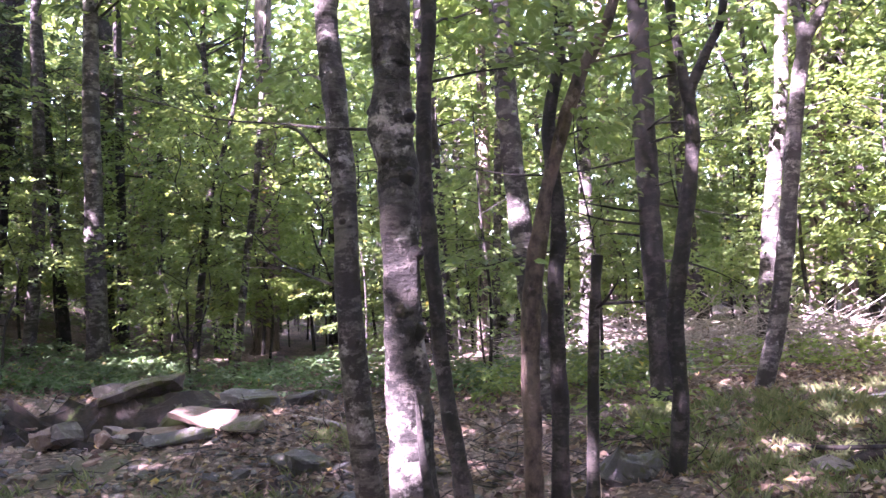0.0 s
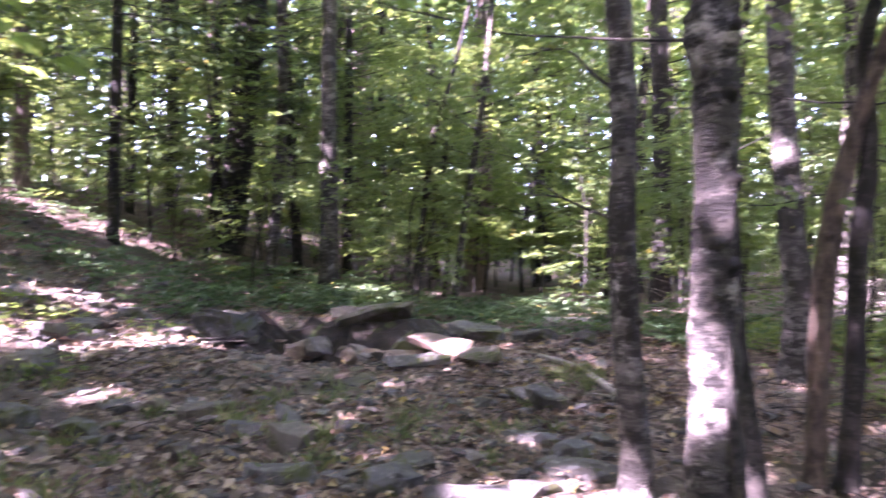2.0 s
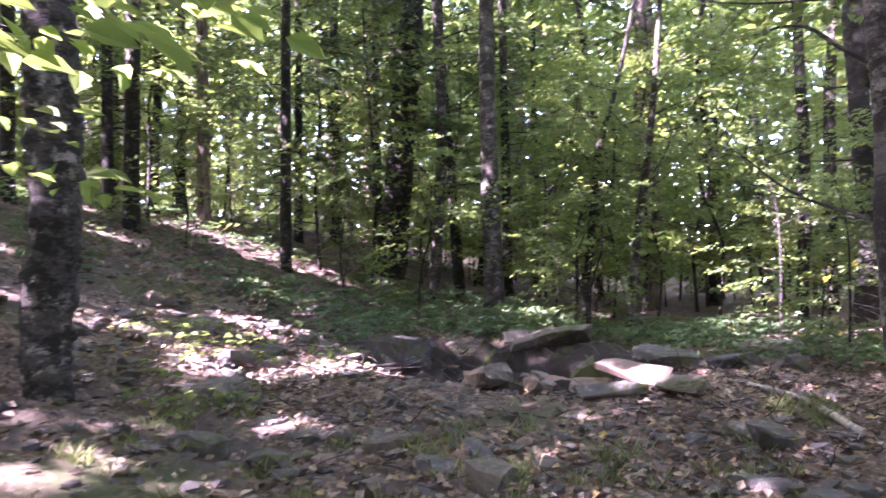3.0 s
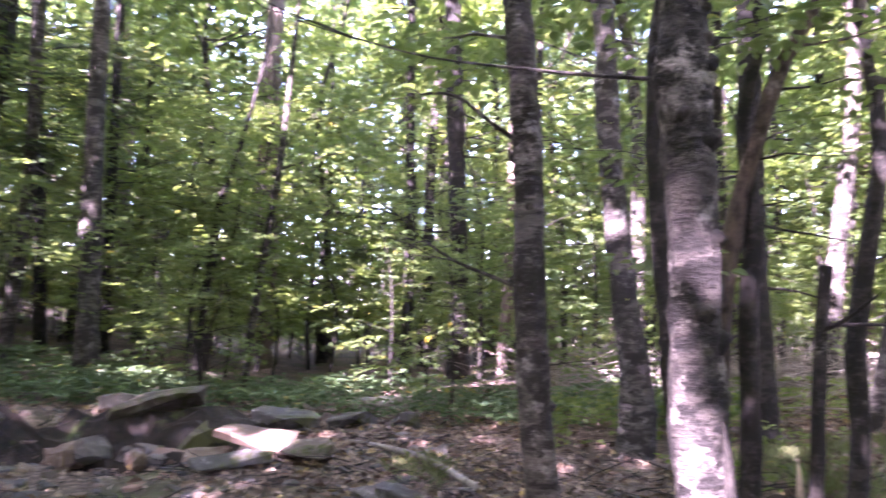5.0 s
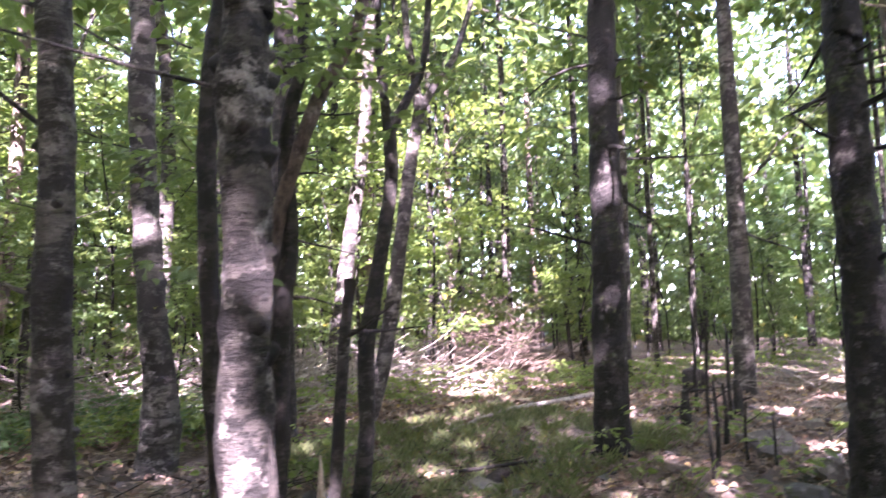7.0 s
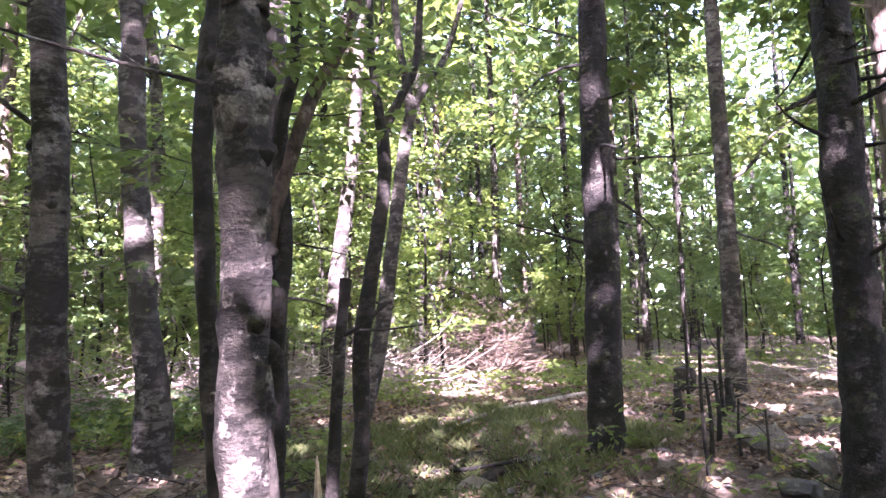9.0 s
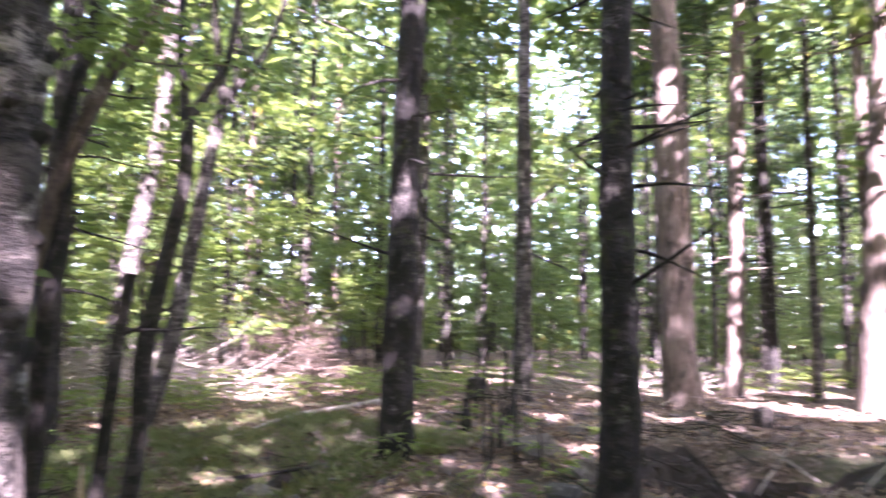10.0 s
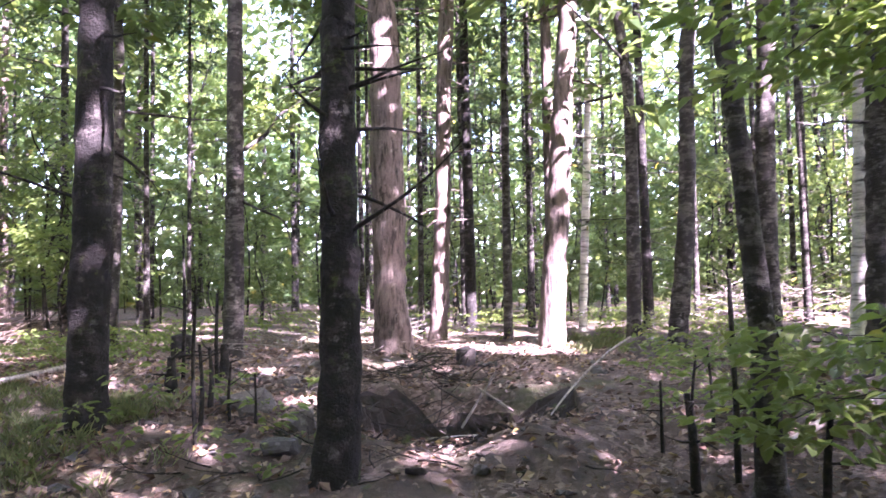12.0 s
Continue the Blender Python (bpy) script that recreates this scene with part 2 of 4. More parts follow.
        heap.add(v, np.concatenate([k + [0, 1, 2], k + [0, 2, 3]]))


def sprays(heap, rng, origin, heading, length, per, size, fine=True, tilt=0.35, slim=0.62):
    """Flat sprays of leaves set alternately along twigs."""
    K = len(origin)
    heading = unit(heading)
    lat = unit(np.cross(heading, np.array([0, 0, 1.0])))
    s = (np.arange(per)[None] + rng.uniform(0.2, 1.0, (K, per))) / per
    side = np.where(np.arange(per) % 2, 1.0, -1.0)[None] * rng.uniform(0.6, 1.2, (K, per))
    ln = length * rng.uniform(0.7, 1.25, (K, 1))
    reach = (0.10 + 0.42 * np.sin(np.pi * (0.15 + 0.8 * s))) * ln * rng.uniform(0.05, 1.0, (K, per))
    pos = origin[:, None] + heading[:, None] * (s * ln)[..., None] + lat[:, None] * (reach * side)[..., None]
    pos[..., 2] += rng.normal(0, 0.05 * length, (K, per)) - 0.10 * ln * s * s
    along = heading[:, None] * rng.uniform(0.4, 1.2, (K, per))[..., None] + lat[:, None] * side[..., None] + rng.normal(0, 0.25, (K, per, 3))
    along[..., 2] -= rng.uniform(0, 0.5, (K, per))
    up = np.array([0, 0, 1.0]) + rng.normal(0, tilt, (K, per, 3))
    ls = size * rng.uniform(0.6, 1.25, K * per)
    add_leaves(heap, pos.reshape(-1, 3), along.reshape(-1, 3), up.reshape(-1, 3), ls, ls * slim, fine)


def sm(a, b, v):
    t = np.clip((v - a) / (b - a), 0, 1)
    return t * t * (3 - 2 * t)


def dome(x, y, cx, cy, rx, ry):
    return np.exp(-(((x - cx) / rx) ** 2 + ((y - cy) / ry) ** 2))


def pit(x, y, cx, cy, rx, ry):
    """A hollow with steep sides and a flat bottom."""
    return np.exp(-(((x - cx) / rx) ** 2 + ((y - cy) / ry) ** 2) ** 2)


def ground_z(x, y):
    """Height of the forest floor."""
    x, y = np.asarray(x, float), np.asarray(y, float)
    d = np.hypot(x + 0.6, y - 0.4)
    z = -0.05 + 0.33 * sm(2.5, 8, d) + 0.15 * sm(1, 4, x) * sm(2.5, 6, d) + 0.9 * sm(3, 12, -x) + 0.2 * sm(8, 16, y)
    z = z + 1.5 * sm(5.5, 13, -x - 0.25 * (y - 8))
    z = z + 0.10 * dome(x, y, -1.9, 6.4, 1.3, 0.9) - 0.75 * pit(x, y, -3.75, 7.5, 1.35, 0.72) + 0.14 * dome(x, y, -3.6, 8.6, 1.5, 0.6)
    z = z - 0.60 * pit(x, y, 4.98, 1.95, 0.62, 0.9) + 0.18 * dome(x, y, 4.0, 1.15, 1.0, 0.5) - 0.2 * dome(x, y, 2.8, 5.0, 0.45, 0.3)
    z = z + 0.35 * dome(x, y, 15, -3.0, 2.5, 2.2) + 0.25 * dome(x, y, 4.4, 12.5, 2.5, 1.5)
    z = z + 0.025 * np.sin(2.1 * x + 0.7 * y) * np.sin(1.7 * y - 0.9 * x + 1) + 0.02 * np.sin(5.3 * x + 2.2) * np.sin(4.7 * y + 1.3 * x)
    return z


def gz(x, y):
    return float(ground_z(x, y))


# ---- ground ----
def build_ground():
    def axis(lo, hi):
        return np.concatenate([-np.geomspace(700, -lo + 0.8, 26), np.arange(lo, hi, 0.13), np.geomspace(hi + 0.8, 700, 26)])
    xs, ys = axis(-11.0, 13.0), axis(-3.0, 14.0)
    X, Y = np.meshgrid(xs, ys, indexing="ij")
    rng = np.random.default_rng(3)
    fine = rng.normal(0, 1, X.shape)
    fine = (fine + np.roll(fine, 1, 0) + np.roll(fine, 1, 1) + np.roll(fine, -1, 0)) / 4
    Z = ground_z(X, Y) + 0.028 * fine
    n, k = X.shape
    i, j = np.meshgrid(np.arange(n - 1), np.arange(k - 1), indexing="ij")
    i, j = i.ravel(), j.ravel()
    h = Heap()
    h.add(np.stack([X, Y, Z], -1), np.stack([i * k + j, (i + 1) * k + j, (i + 1) * k + j + 1, i * k + j + 1], 1))
    tagged(new("ground", h.mesh("ground", GROUND, True)), "brown forest floor of soil, leaf litter and moss", "ground", kind="structure")


build_ground()


# ---- trees ----
def trunk_rows(rows, top, flare=1.3):
    """Continues a trunk down into the ground and up to its top height."""
    rows = [list(r) for r in rows]
    a, b = rows[0], rows[1]
    base = gz(a[0], a[1])
    if a[2] > base + 0.08:
        s = (a[2] - base) / (b[2] - a[2])
        s = min(s, 1.5)
        x, y = a[0] - (b[0] - a[0]) * s * 0.5, a[1] - (b[1] - a[1]) * s * 0.5
        rows.insert(0, [x, y, gz(x, y), a[3] * flare])
    rows.insert(0, [rows[0][0], rows[0][1], gz(rows[0][0], rows[0][1]) - 0.15, rows[0][3] * 1.25])
    c, d = rows[-2], rows[-1]
    if top > d[2] + 0.3:
        gain = top - d[2]
        lx, ly = (d[0] - rows[2][0]) / (d[2] - rows[2][2] + 0.01), (d[1] - rows[2][1]) / (d[2] - rows[2][2] + 0.01)
        for f in (0.4, 0.75, 1.0):
            rows.append([d[0] + lx * gain * f * 0.6, d[1] + ly * gain * f * 0.6, d[2] + gain * f, max(0.01, d[3] * (1 - 0.8 * f))])
    return rows


def limb_rows(p, azimuth, rise, length, r, rng, bend=0.25, n=5):
    """A wandering branch from the point p."""
    d = np.array([math.cos(azimuth) * math.cos(rise), math.sin(azimuth) * math.cos(rise), math.sin(rise)])
    q, rows = np.array(p, float), [(*p, r)]
    for i in range(n):
        d = unit(d + rng.normal(0, bend, 3) * np.array([1, 1, 0.6]))
        q = q + d * length / n
        rows.append((*q, max(0.0025, r * (1 - 0.85 * (i + 1) / n))))
    return rows


def along_rows(rows, z):
    """The point and radius of a trunk at height z."""
    q = np.asarray(rows, float)
    return [float(np.interp(z, q[:, 2], q[:, c])) for c in range(4)]


def tree(name, rows, material, label, category="tree", top=9.0, limbs=(), stubs=0, stub_z=(1.0, 4.5), knots=0, leaf=None, leaf_size=0.085, seed=1, group="", flare=1.3, lump=0.05, seg=18, per=26, sides=(), slim=0.62, burls=()):
    """A single measured tree. limbs: (height, azimuth in degrees, rise, length, radius, leafy)."""
    rng = np.random.default_rng(seed)
    full = trunk_rows(rows, top, flare)
    origin = np.array(full[1][:3])
    ob = thing(name, origin, label, category, group)
    h = Heap()
    tube(h, full, 0.08, seg, lump, rng)
    for _ in range(knots):
        z = rng.uniform(origin[2] + 0.3, origin[2] + 3.2)
        x, y, _, r = along_rows(full, z)
        a = rng.uniform(0, 6.28)
        d = np.array([math.cos(a), math.sin(a), 0.3])
        c = np.array([x, y, z])
        tube(h, [(*(c + d * r * 0.5), r * 0.5), (*(c + d * r * 0.95), r * 0.36), (*(c + d * r * 1.15), r * 0.16)], 0.015, 8, 0.12, rng)
    part("trunk", h.mesh("trunk", material, True, origin), ob)
    for z, az, size in burls:
        x, y, _, r = along_rows(full, z)
        d = np.array([math.cos(radians(az)), math.sin(radians(az)), 0.15])
        c = np.array([x, y, z]) + d * (r - size * 0.55)
        h = Heap()
        tube(h, [(*(c - d * size * 0.4), size * 1.25), (*(c + d * size * 0.25), size), (*(c + d * size * 0.75), size * 0.75), (*(c + d * size * 1.15), size * 0.3)], 0.012, 10, 0.16, rng)
        part("burl", h.mesh("burl", DARK_BARK, True, origin), ob, "dark swollen burl")
    if not limbs and not stubs and not sides and not burls and top > 6:
        stubs, stub_z = 6, (3.0, 6.5)
    for side in sides:
        h = Heap()
        tube(h, side, 0.06, 12, 0.05, rng)
        part("limb", h.mesh("limb", material, True, origin), ob)
    leaves = Heap()
    for z, az, rise, length, r, leafy in limbs:
        x, y, _, _ = along_rows(full, z)
        h = Heap()
        lr = limb_rows((x, y, z), radians(az), radians(rise), length, r, rng, 0.22)
        tube(h, lr, 0.08, 7, 0.05, rng)
        p = np.array([q[:3] for q in lr])
        for k in range(int(2 + length * 2.2)):
            i = rng.integers(1, len(p) - 1)
            tube(h, limb_rows(p[i], radians(az) + rng.choice([-1, 1]) * rng.uniform(0.4, 1.1), rng.uniform(-0.1, 0.5), length * rng.uniform(0.18, 0.4), r * 0.35, rng, 0.2, 3), 0.1, 4)
        part("branch", h.mesh("branch", material, True, origin), ob)
        if leafy and leaf:
            K = int(leafy)
            i = rng.integers(1, len(p), K)
            o = p[i] + rng.normal(0, 0.16, (K, 3)) * np.array([1, 1, 0.6]) * max(0.6, length * 0.6)
            az2 = radians(az) + rng.normal(0, 0.9, K)
            sprays(leaves, rng, o, np.stack([np.cos(az2), np.sin(az2), rng.normal(0.05, 0.15, K)], 1), 0.5, per, leaf_size, True, 0.35, slim)
    for _ in range(stubs):
        z = rng.uniform(*stub_z)
        x, y, _, r = along_rows(full, z)
        h = Heap()
        tube(h, limb_rows((x, y, z), rng.uniform(0, 6.28), rng.uniform(-0.25, 0.2), rng.uniform(0.15, 0.9) * (1 + 2.5 * r), 0.012 + 0.055 * r, rng, 0.2, 4), 0.08, 6)
        part("dead_branch", h.mesh("dead_branch", material, True, origin), ob)
    if leaves.n:
        part("crown", leaves.mesh("crown", leaf, False, origin), ob, "green leaves in flat sprays")
    return ob


G_NEAR = "maples beside the path"
tree("maple_tree", [(-0.06, 3.21, 0.56, 0.105), (-0.07, 3.21, 1.01, 0.097), (-0.07, 3.21, 1.56, 0.086), (-0.07, 3.21, 1.94, 0.089), (-0.08, 3.21, 2.20, 0.094), (-0.08, 3.21, 2.52, 0.082), (-0.07, 3.21, 2.81, 0.085)],
     ROUGH_BARK, "rough grey maple trunk with knots and a bare sunlit patch", top=11, knots=6, seed=2, lump=0.10, seg=24, group=G_NEAR, burls=[(1.37, 275, 0.035), (1.97, 312, 0.045), (2.28, 160, 0.055), (2.24, 330, 0.04), (1.28, 330, 0.04), (1.62, 335, 0.04), (0.93, 215, 0.022), (2.05, 240, 0.03)],
     limbs=[(2.2, 155, 14, 1.6, 0.009, 0)])
tree("maple_tree", [(0.17, 3.82, 0.39, 0.050), (0.10, 3.82, 0.92, 0.042), (0.06, 3.82, 1.52, 0.042), (0.04, 3.82, 2.13, 0.040), (0.06, 3.82, 2.59, 0.040), (0.10, 3.82, 3.07, 0.038)],
     DARK_BARK, "slender dark maple stem close behind a thicker trunk", top=8, knots=6, seed=3, group=G_NEAR, lump=0.08, burls=[(1.1, 250, 0.02), (1.7, 200, 0.022), (2.3, 300, 0.02)], limbs=[(2.6, 20, 15, 1.0, 0.01, 8), (2.9, 60, 25, 1.2, 0.01, 10)], leaf=LEAF)
tree("maple_tree", [(-0.37, 4.22, 0.31, 0.085), (-0.42, 4.21, 0.90, 0.079), (-0.45, 4.21, 1.49, 0.078), (-0.45, 4.21, 2.12, 0.074), (-0.49, 4.20, 2.74, 0.071), (-0.52, 4.20, 3.26, 0.068)],
     GREY_BARK, "grey maple trunk with dark cross bands and lichen", top=10, knots=5, seed=4, group=G_NEAR, burls=[(1.55, 165, 0.03), (2.15, 155, 0.035), (1.2, 300, 0.022), (1.9, 260, 0.02)],
     limbs=[(1.5, 165, 30, 1.0, 0.012, 0), (2.2, 150, 38, 1.4, 0.014, 4), (2.75, 100, 20, 1.2, 0.012, 8)], leaf=LEAF)
tree("beech_tree", [(0.97, 7.04, 0.10, 0.20), (1.02, 7.03, 0.61, 0.16), (0.98, 7.04, 1.17, 0.125), (0.89, 7.07, 2.14, 0.111), (0.83, 7.09, 3.12, 0.108), (0.81, 7.10, 4.13, 0.104)],
     GREY_BARK, "pale grey smooth beech trunk with a swollen crooked base", top=12, seed=5, lump=0.06)
tree("maple_tree", [(0.78, 4.61, 0.15, 0.064), (0.81, 4.61, 0.79, 0.054), (0.82, 4.60, 1.43, 0.051), (0.87, 4.60, 1.94, 0.047), (0.84, 4.60, 2.50, 0.044), (0.94, 4.58, 2.97, 0.037), (0.95, 4.58, 3.35, 0.037)],
     DARK_BARK, "crooked slender maple stem with dark mottled bark", top=8, seed=6, knots=3, group=G_NEAR, limbs=[(2.2, 170, 12, 1.2, 0.007, 3), (1.7, 175, 8, 1.2, 0.006, 3), (2.4, 15, 15, 1.0, 0.007, 3)], leaf=LEAF)
tree("maple_tree", [(0.62, 4.63, 0.15, 0.064), (0.64, 4.62, 1.01, 0.061), (0.69, 4.62, 1.51, 0.062), (0.78, 4.60, 1.98, 0.051), (0.90, 4.56, 2.41, 0.048), (1.05, 4.54, 2.81, 0.044), (1.30, 4.50, 3.31, 0.037)],
     RED_BARK, "leaning maple stem with torn reddish bark", top=5.5, seed=7, knots=5, lump=0.08, group=G_NEAR, limbs=[(2.9, 20, 10, 1.3, 0.010, 4)], leaf=LEAF)
tree("dead_snag", [(0.92, 4.22, 0.40, 0.036), (0.97, 4.21, 1.16, 0.033), (1.00, 4.20, 1.48, 0.030), (1.02, 4.20, 1.64, 0.036)],
     DARK_BARK, "broken-off dead stem with a ragged top", "dead tree", top=1.64, seed=8, knots=0, stubs=2, stub_z=(0.9, 1.5))
tree("spruce_tree", [(2.23, 7.19, 0.44, 0.134), (2.22, 7.19, 1.17, 0.118), (2.21, 7.20, 2.16, 0.108), (2.22, 7.19, 3.23, 0.109), (2.23, 7.19, 4.41, 0.099)],
     DARK_BARK, "straight dark spruce trunk with lichen flecks and dead twigs", top=12, seed=9, stubs=16, stub_z=(1.5, 5))
tree("forked_maple", [(1.66, 5.09, 0.08, 0.064), (1.72, 5.06, 0.69, 0.060), (1.72, 5.06, 1.23, 0.060), (1.82, 5.03, 1.86, 0.054), (1.91, 5.00, 2.42, 0.050), (1.90, 5.00, 2.86, 0.050)],
     DARK_BARK, "slender dark maple that forks into a wide Y", top=2.9, seed=10, knots=0, flare=1.1,
     sides=[[(1.90, 5.00, 2.78, 0.044), (1.86, 5.02, 3.16, 0.032), (1.83, 5.03, 3.50, 0.028), (1.9, 5.1, 4.6, 0.02), (1.8, 5.1, 6, 0.012)], [(1.90, 5.00, 2.80, 0.044), (2.06, 4.94, 3.12, 0.032), (2.17, 4.90, 3.43, 0.028), (2.3, 4.9, 4.6, 0.02), (2.6, 4.9, 6, 0.012)]],
     limbs=[(2.5, 40, 5, 1.0, 0.009, 0)])
tree("leaning_maple", [(3.20, 7.16, 0.40, 0.089), (3.37, 7.09, 1.11, 0.083), (3.52, 7.03, 2.10, 0.078), (3.65, 6.97, 3.10, 0.072), (3.79, 6.92, 3.9, 0.068)],
     GREY_BARK, "grey leaning maple that forks high up", top=4.0, seed=11,
     sides=[[(3.78, 6.92, 3.8, 0.066), (3.7, 6.95, 4.3, 0.045), (3.6, 6.95, 5.0, 0.04), (3.6, 7, 7, 0.02)], [(3.78, 6.92, 3.82, 0.06), (4.0, 6.85, 4.2, 0.04), (4.3, 6.8, 4.7, 0.035), (4.9, 6.8, 6.5, 0.02)]])
tree("hemlock_tree", [(-8.79, 13.51, 1.06, 0.40), (-8.59, 13.63, 2.77, 0.30), (-8.49, 13.69, 4.37, 0.29), (-8.37, 13.77, 5.85, 0.27), (-8.29, 13.82, 6.84, 0.26)],
     HEMLOCK_BARK, "massive dark hemlock trunk with a flared base", leaf=NEEDLE, leaf_size=0.12, slim=0.25, per=34, limbs=[(6.6, 200, -12, 2.6, 0.03, 34), (6.0, 190, -14, 1.8, 0.03, 26), (6.2, 330, -10, 2.4, 0.03, 30), (7.2, 280, -8, 2.6, 0.03, 34), (7.4, 180, -8, 3.2, 0.03, 36)], top=14, seed=12, stubs=14, stub_z=(3, 8), flare=1.5)
tree("maple_tree", [(-7.02, 12.28, 0.95, 0.11), (-6.89, 12.36, 2.92, 0.105), (-6.87, 12.37, 4.54, 0.097), (-6.90, 12.35, 6.16, 0.097)],
     GREY_BARK, "thin pale maple trunk beside a massive hemlock", top=11, seed=13)
tree("spruce_tree", [(-7.23, 13.85, 0.85, 0.126), (-7.34, 13.79, 2.79, 0.103), (-7.49, 13.72, 5.07, 0.103), (-7.59, 13.66, 6.78, 0.091)],
     HEMLOCK_BARK, "slim dark spruce with dead side branches", leaf=NEEDLE, leaf_size=0.12, slim=0.25, per=34, limbs=[(5.6, 210, -8, 2.0, 0.02, 22), (6.2, 340, -10, 2.0, 0.02, 22), (6.8, 260, -8, 2.2, 0.02, 26), (4.8, 320, -10, 1.6, 0.02, 14)], top=12, seed=14, stubs=14, stub_z=(2, 7))
tree("hemlock_tree", [(-8.05, 17.02, 1.0, 0.223), (-7.95, 17.07, 3.12, 0.183), (-7.91, 17.09, 5.94, 0.183), (-7.90, 17.09, 8.08, 0.170)],
     HEMLOCK_BARK, "straight dark hemlock trunk with dead branches", leaf=NEEDLE, leaf_size=0.12, slim=0.25, per=34, limbs=[(6.5, 340, -10, 2.6, 0.02, 26), (7.4, 230, -8, 2.6, 0.02, 28), (5.6, 200, -8, 2.2, 0.02, 18)], top=14, seed=15, stubs=16, stub_z=(3, 9))
tree("pine_tree", [(-9.36, 22.56, 2.14, 0.391), (-9.39, 22.55, 4.64, 0.358), (-9.38, 22.55, 7.37, 0.325), (-9.46, 22.52, 10.51, 0.273)],
     PINE_BARK, "thick old pine trunk in patchy sunlight", top=14, seed=16, stubs=10, stub_z=(5, 11))
tree("pine_tree", [(-3.90, 16.00, 0.80, 0.275), (-3.82, 16.02, 2.30, 0.278), (-3.83, 16.02, 4.21, 0.229), (-3.80, 16.02, 7.21, 0.194), (-3.76, 16.04, 8.54, 0.182)],
     PINE_BARK, "reddish brown pine trunk behind saplings", top=13, seed=17, stubs=12, stub_z=(3, 9))
tree("sapling", [(-3.25, 11.43, 0.45, 0.062), (-3.07, 11.48, 2.06, 0.063), (-2.88, 11.53, 3.44, 0.055), (-2.76, 11.56, 4.65, 0.046)],
     GREY_BARK, "slender pale maple sapling", top=8, seed=18, seg=10, limbs=[(2.6, 30, 35, 1.8, 0.015, 14), (3.3, 200, 30, 2.0, 0.015, 16), (3.8, 300, 25, 2.0, 0.015, 18), (4.4, 100, 25, 2, 0.014, 18)], leaf=LEAF)
tree("sapling", [(-4.09, 12.00, 0.6, 0.066), (-3.91, 12.07, 2.61, 0.062), (-3.81, 12.10, 3.38, 0.058), (-3.54, 12.20, 4.36, 0.039), (-3.26, 12.30, 5.68, 0.030)],
     DARK_BARK, "dark curved maple sapling with spreading branches", top=7, seed=19, seg=10, limbs=[(2.3, 10, 50, 1.9, 0.03, 8), (3.0, 250, 25, 2.2, 0.02, 18), (3.6, 20, 25, 2.0, 0.02, 18), (4.3, 180, 25, 1.8, 0.015, 18)], leaf=LEAF)
tree("spruce_tree", [(0.0, 13.3, 0.30, 0.21), (0.02, 13.3, 1.72, 0.172), (0.01, 13.3, 3.09, 0.156), (-0.06, 13.3, 5.1, 0.158), (-0.10, 13.3, 7.2, 0.15)],
     HEMLOCK_BARK, "dark spruce trunk with long bare dead branches", top=13, seed=20, stubs=34, stub_z=(1.6, 8))
tree("spruce_tree", [(-0.9, 14.01, 0.73, 0.103), (-0.81, 14.01, 3.22, 0.095), (-0.85, 14.01, 5.38, 0.086), (-0.85, 14.01, 7.61, 0.076)],
     HEMLOCK_BARK, "slim spruce with many bare dead branches", top=12, seed=21, stubs=30, stub_z=(2, 8))
tree("hemlock_tree", [(3.73, 4.49, 0.36, 0.160), (3.73, 4.49, 0.90, 0.141), (3.74, 4.47, 1.62, 0.138), (3.75, 4.46, 2.55, 0.130), (3.75, 4.45, 3.37, 0.118), (3.76, 4.43, 4.00, 0.114)],
     HEMLOCK_BARK, "straight dark hemlock with moss at its foot", top=12, seed=22, stubs=9, stub_z=(1.8, 4.5), flare=1.1, seg=24)
tree("hemlock_tree", [(3.30, 2.45, 0.15, 0.157), (3.31, 2.42, 0.75, 0.130), (3.31, 2.41, 1.47, 0.117), (3.31, 2.42, 2.21, 0.114), (3.31, 2.41, 2.96, 0.108), (3.32, 2.40, 3.35, 0.105)],
     HEMLOCK_BARK, "dark hemlock trunk with short dead branches", top=12, seed=23, stubs=20, stub_z=(1.5, 4), flare=1.1, seg=24)
tree("pine_tree", [(8.82, 3.48, 0.48, 0.287), (8.80, 3.53, 1.32, 0.232), (8.80, 3.54, 2.85, 0.235), (8.80, 3.56, 4.51, 0.213), (8.79, 3.61, 5.77, 0.182)],
     PINE_BARK, "thick furrowed pine trunk in shade", top=13, seed=24, stubs=9, stub_z=(3.5, 7), flare=1.1)
tree("pine_tree", [(10.90, 3.27, 0.47, 0.162), (10.92, 3.17, 2.16, 0.135), (10.93, 3.11, 4.12, 0.127), (10.94, 3.04, 5.81, 0.128), (10.95, 2.98, 6.62, 0.109)],
     PINE_BARK, "sunlit slim pine trunk with dead branches", top=12, seed=25, stubs=30, stub_z=(2, 7))
tree("pine_tree", [(9.36, 1.32, 0.47, 0.202), (9.36, 1.27, 1.44, 0.171), (9.36, 1.19, 2.42, 0.164), (9.36, 1.07, 4.08, 0.141), (9.36, 0.94, 5.77, 0.126)],
     PINE_BARK, "reddish pine trunk, sunlit in its upper part", top=12, seed=26, stubs=9, stub_z=(3, 6))
tree("birch_tree", [(13.09, 0.85, 0.71, 0.077), (13.09, 0.74, 2.80, 0.078), (13.10, 0.66, 4.48, 0.067)], BIRCH_BARK, "thin white birch behind a pine", top=10, seed=27)
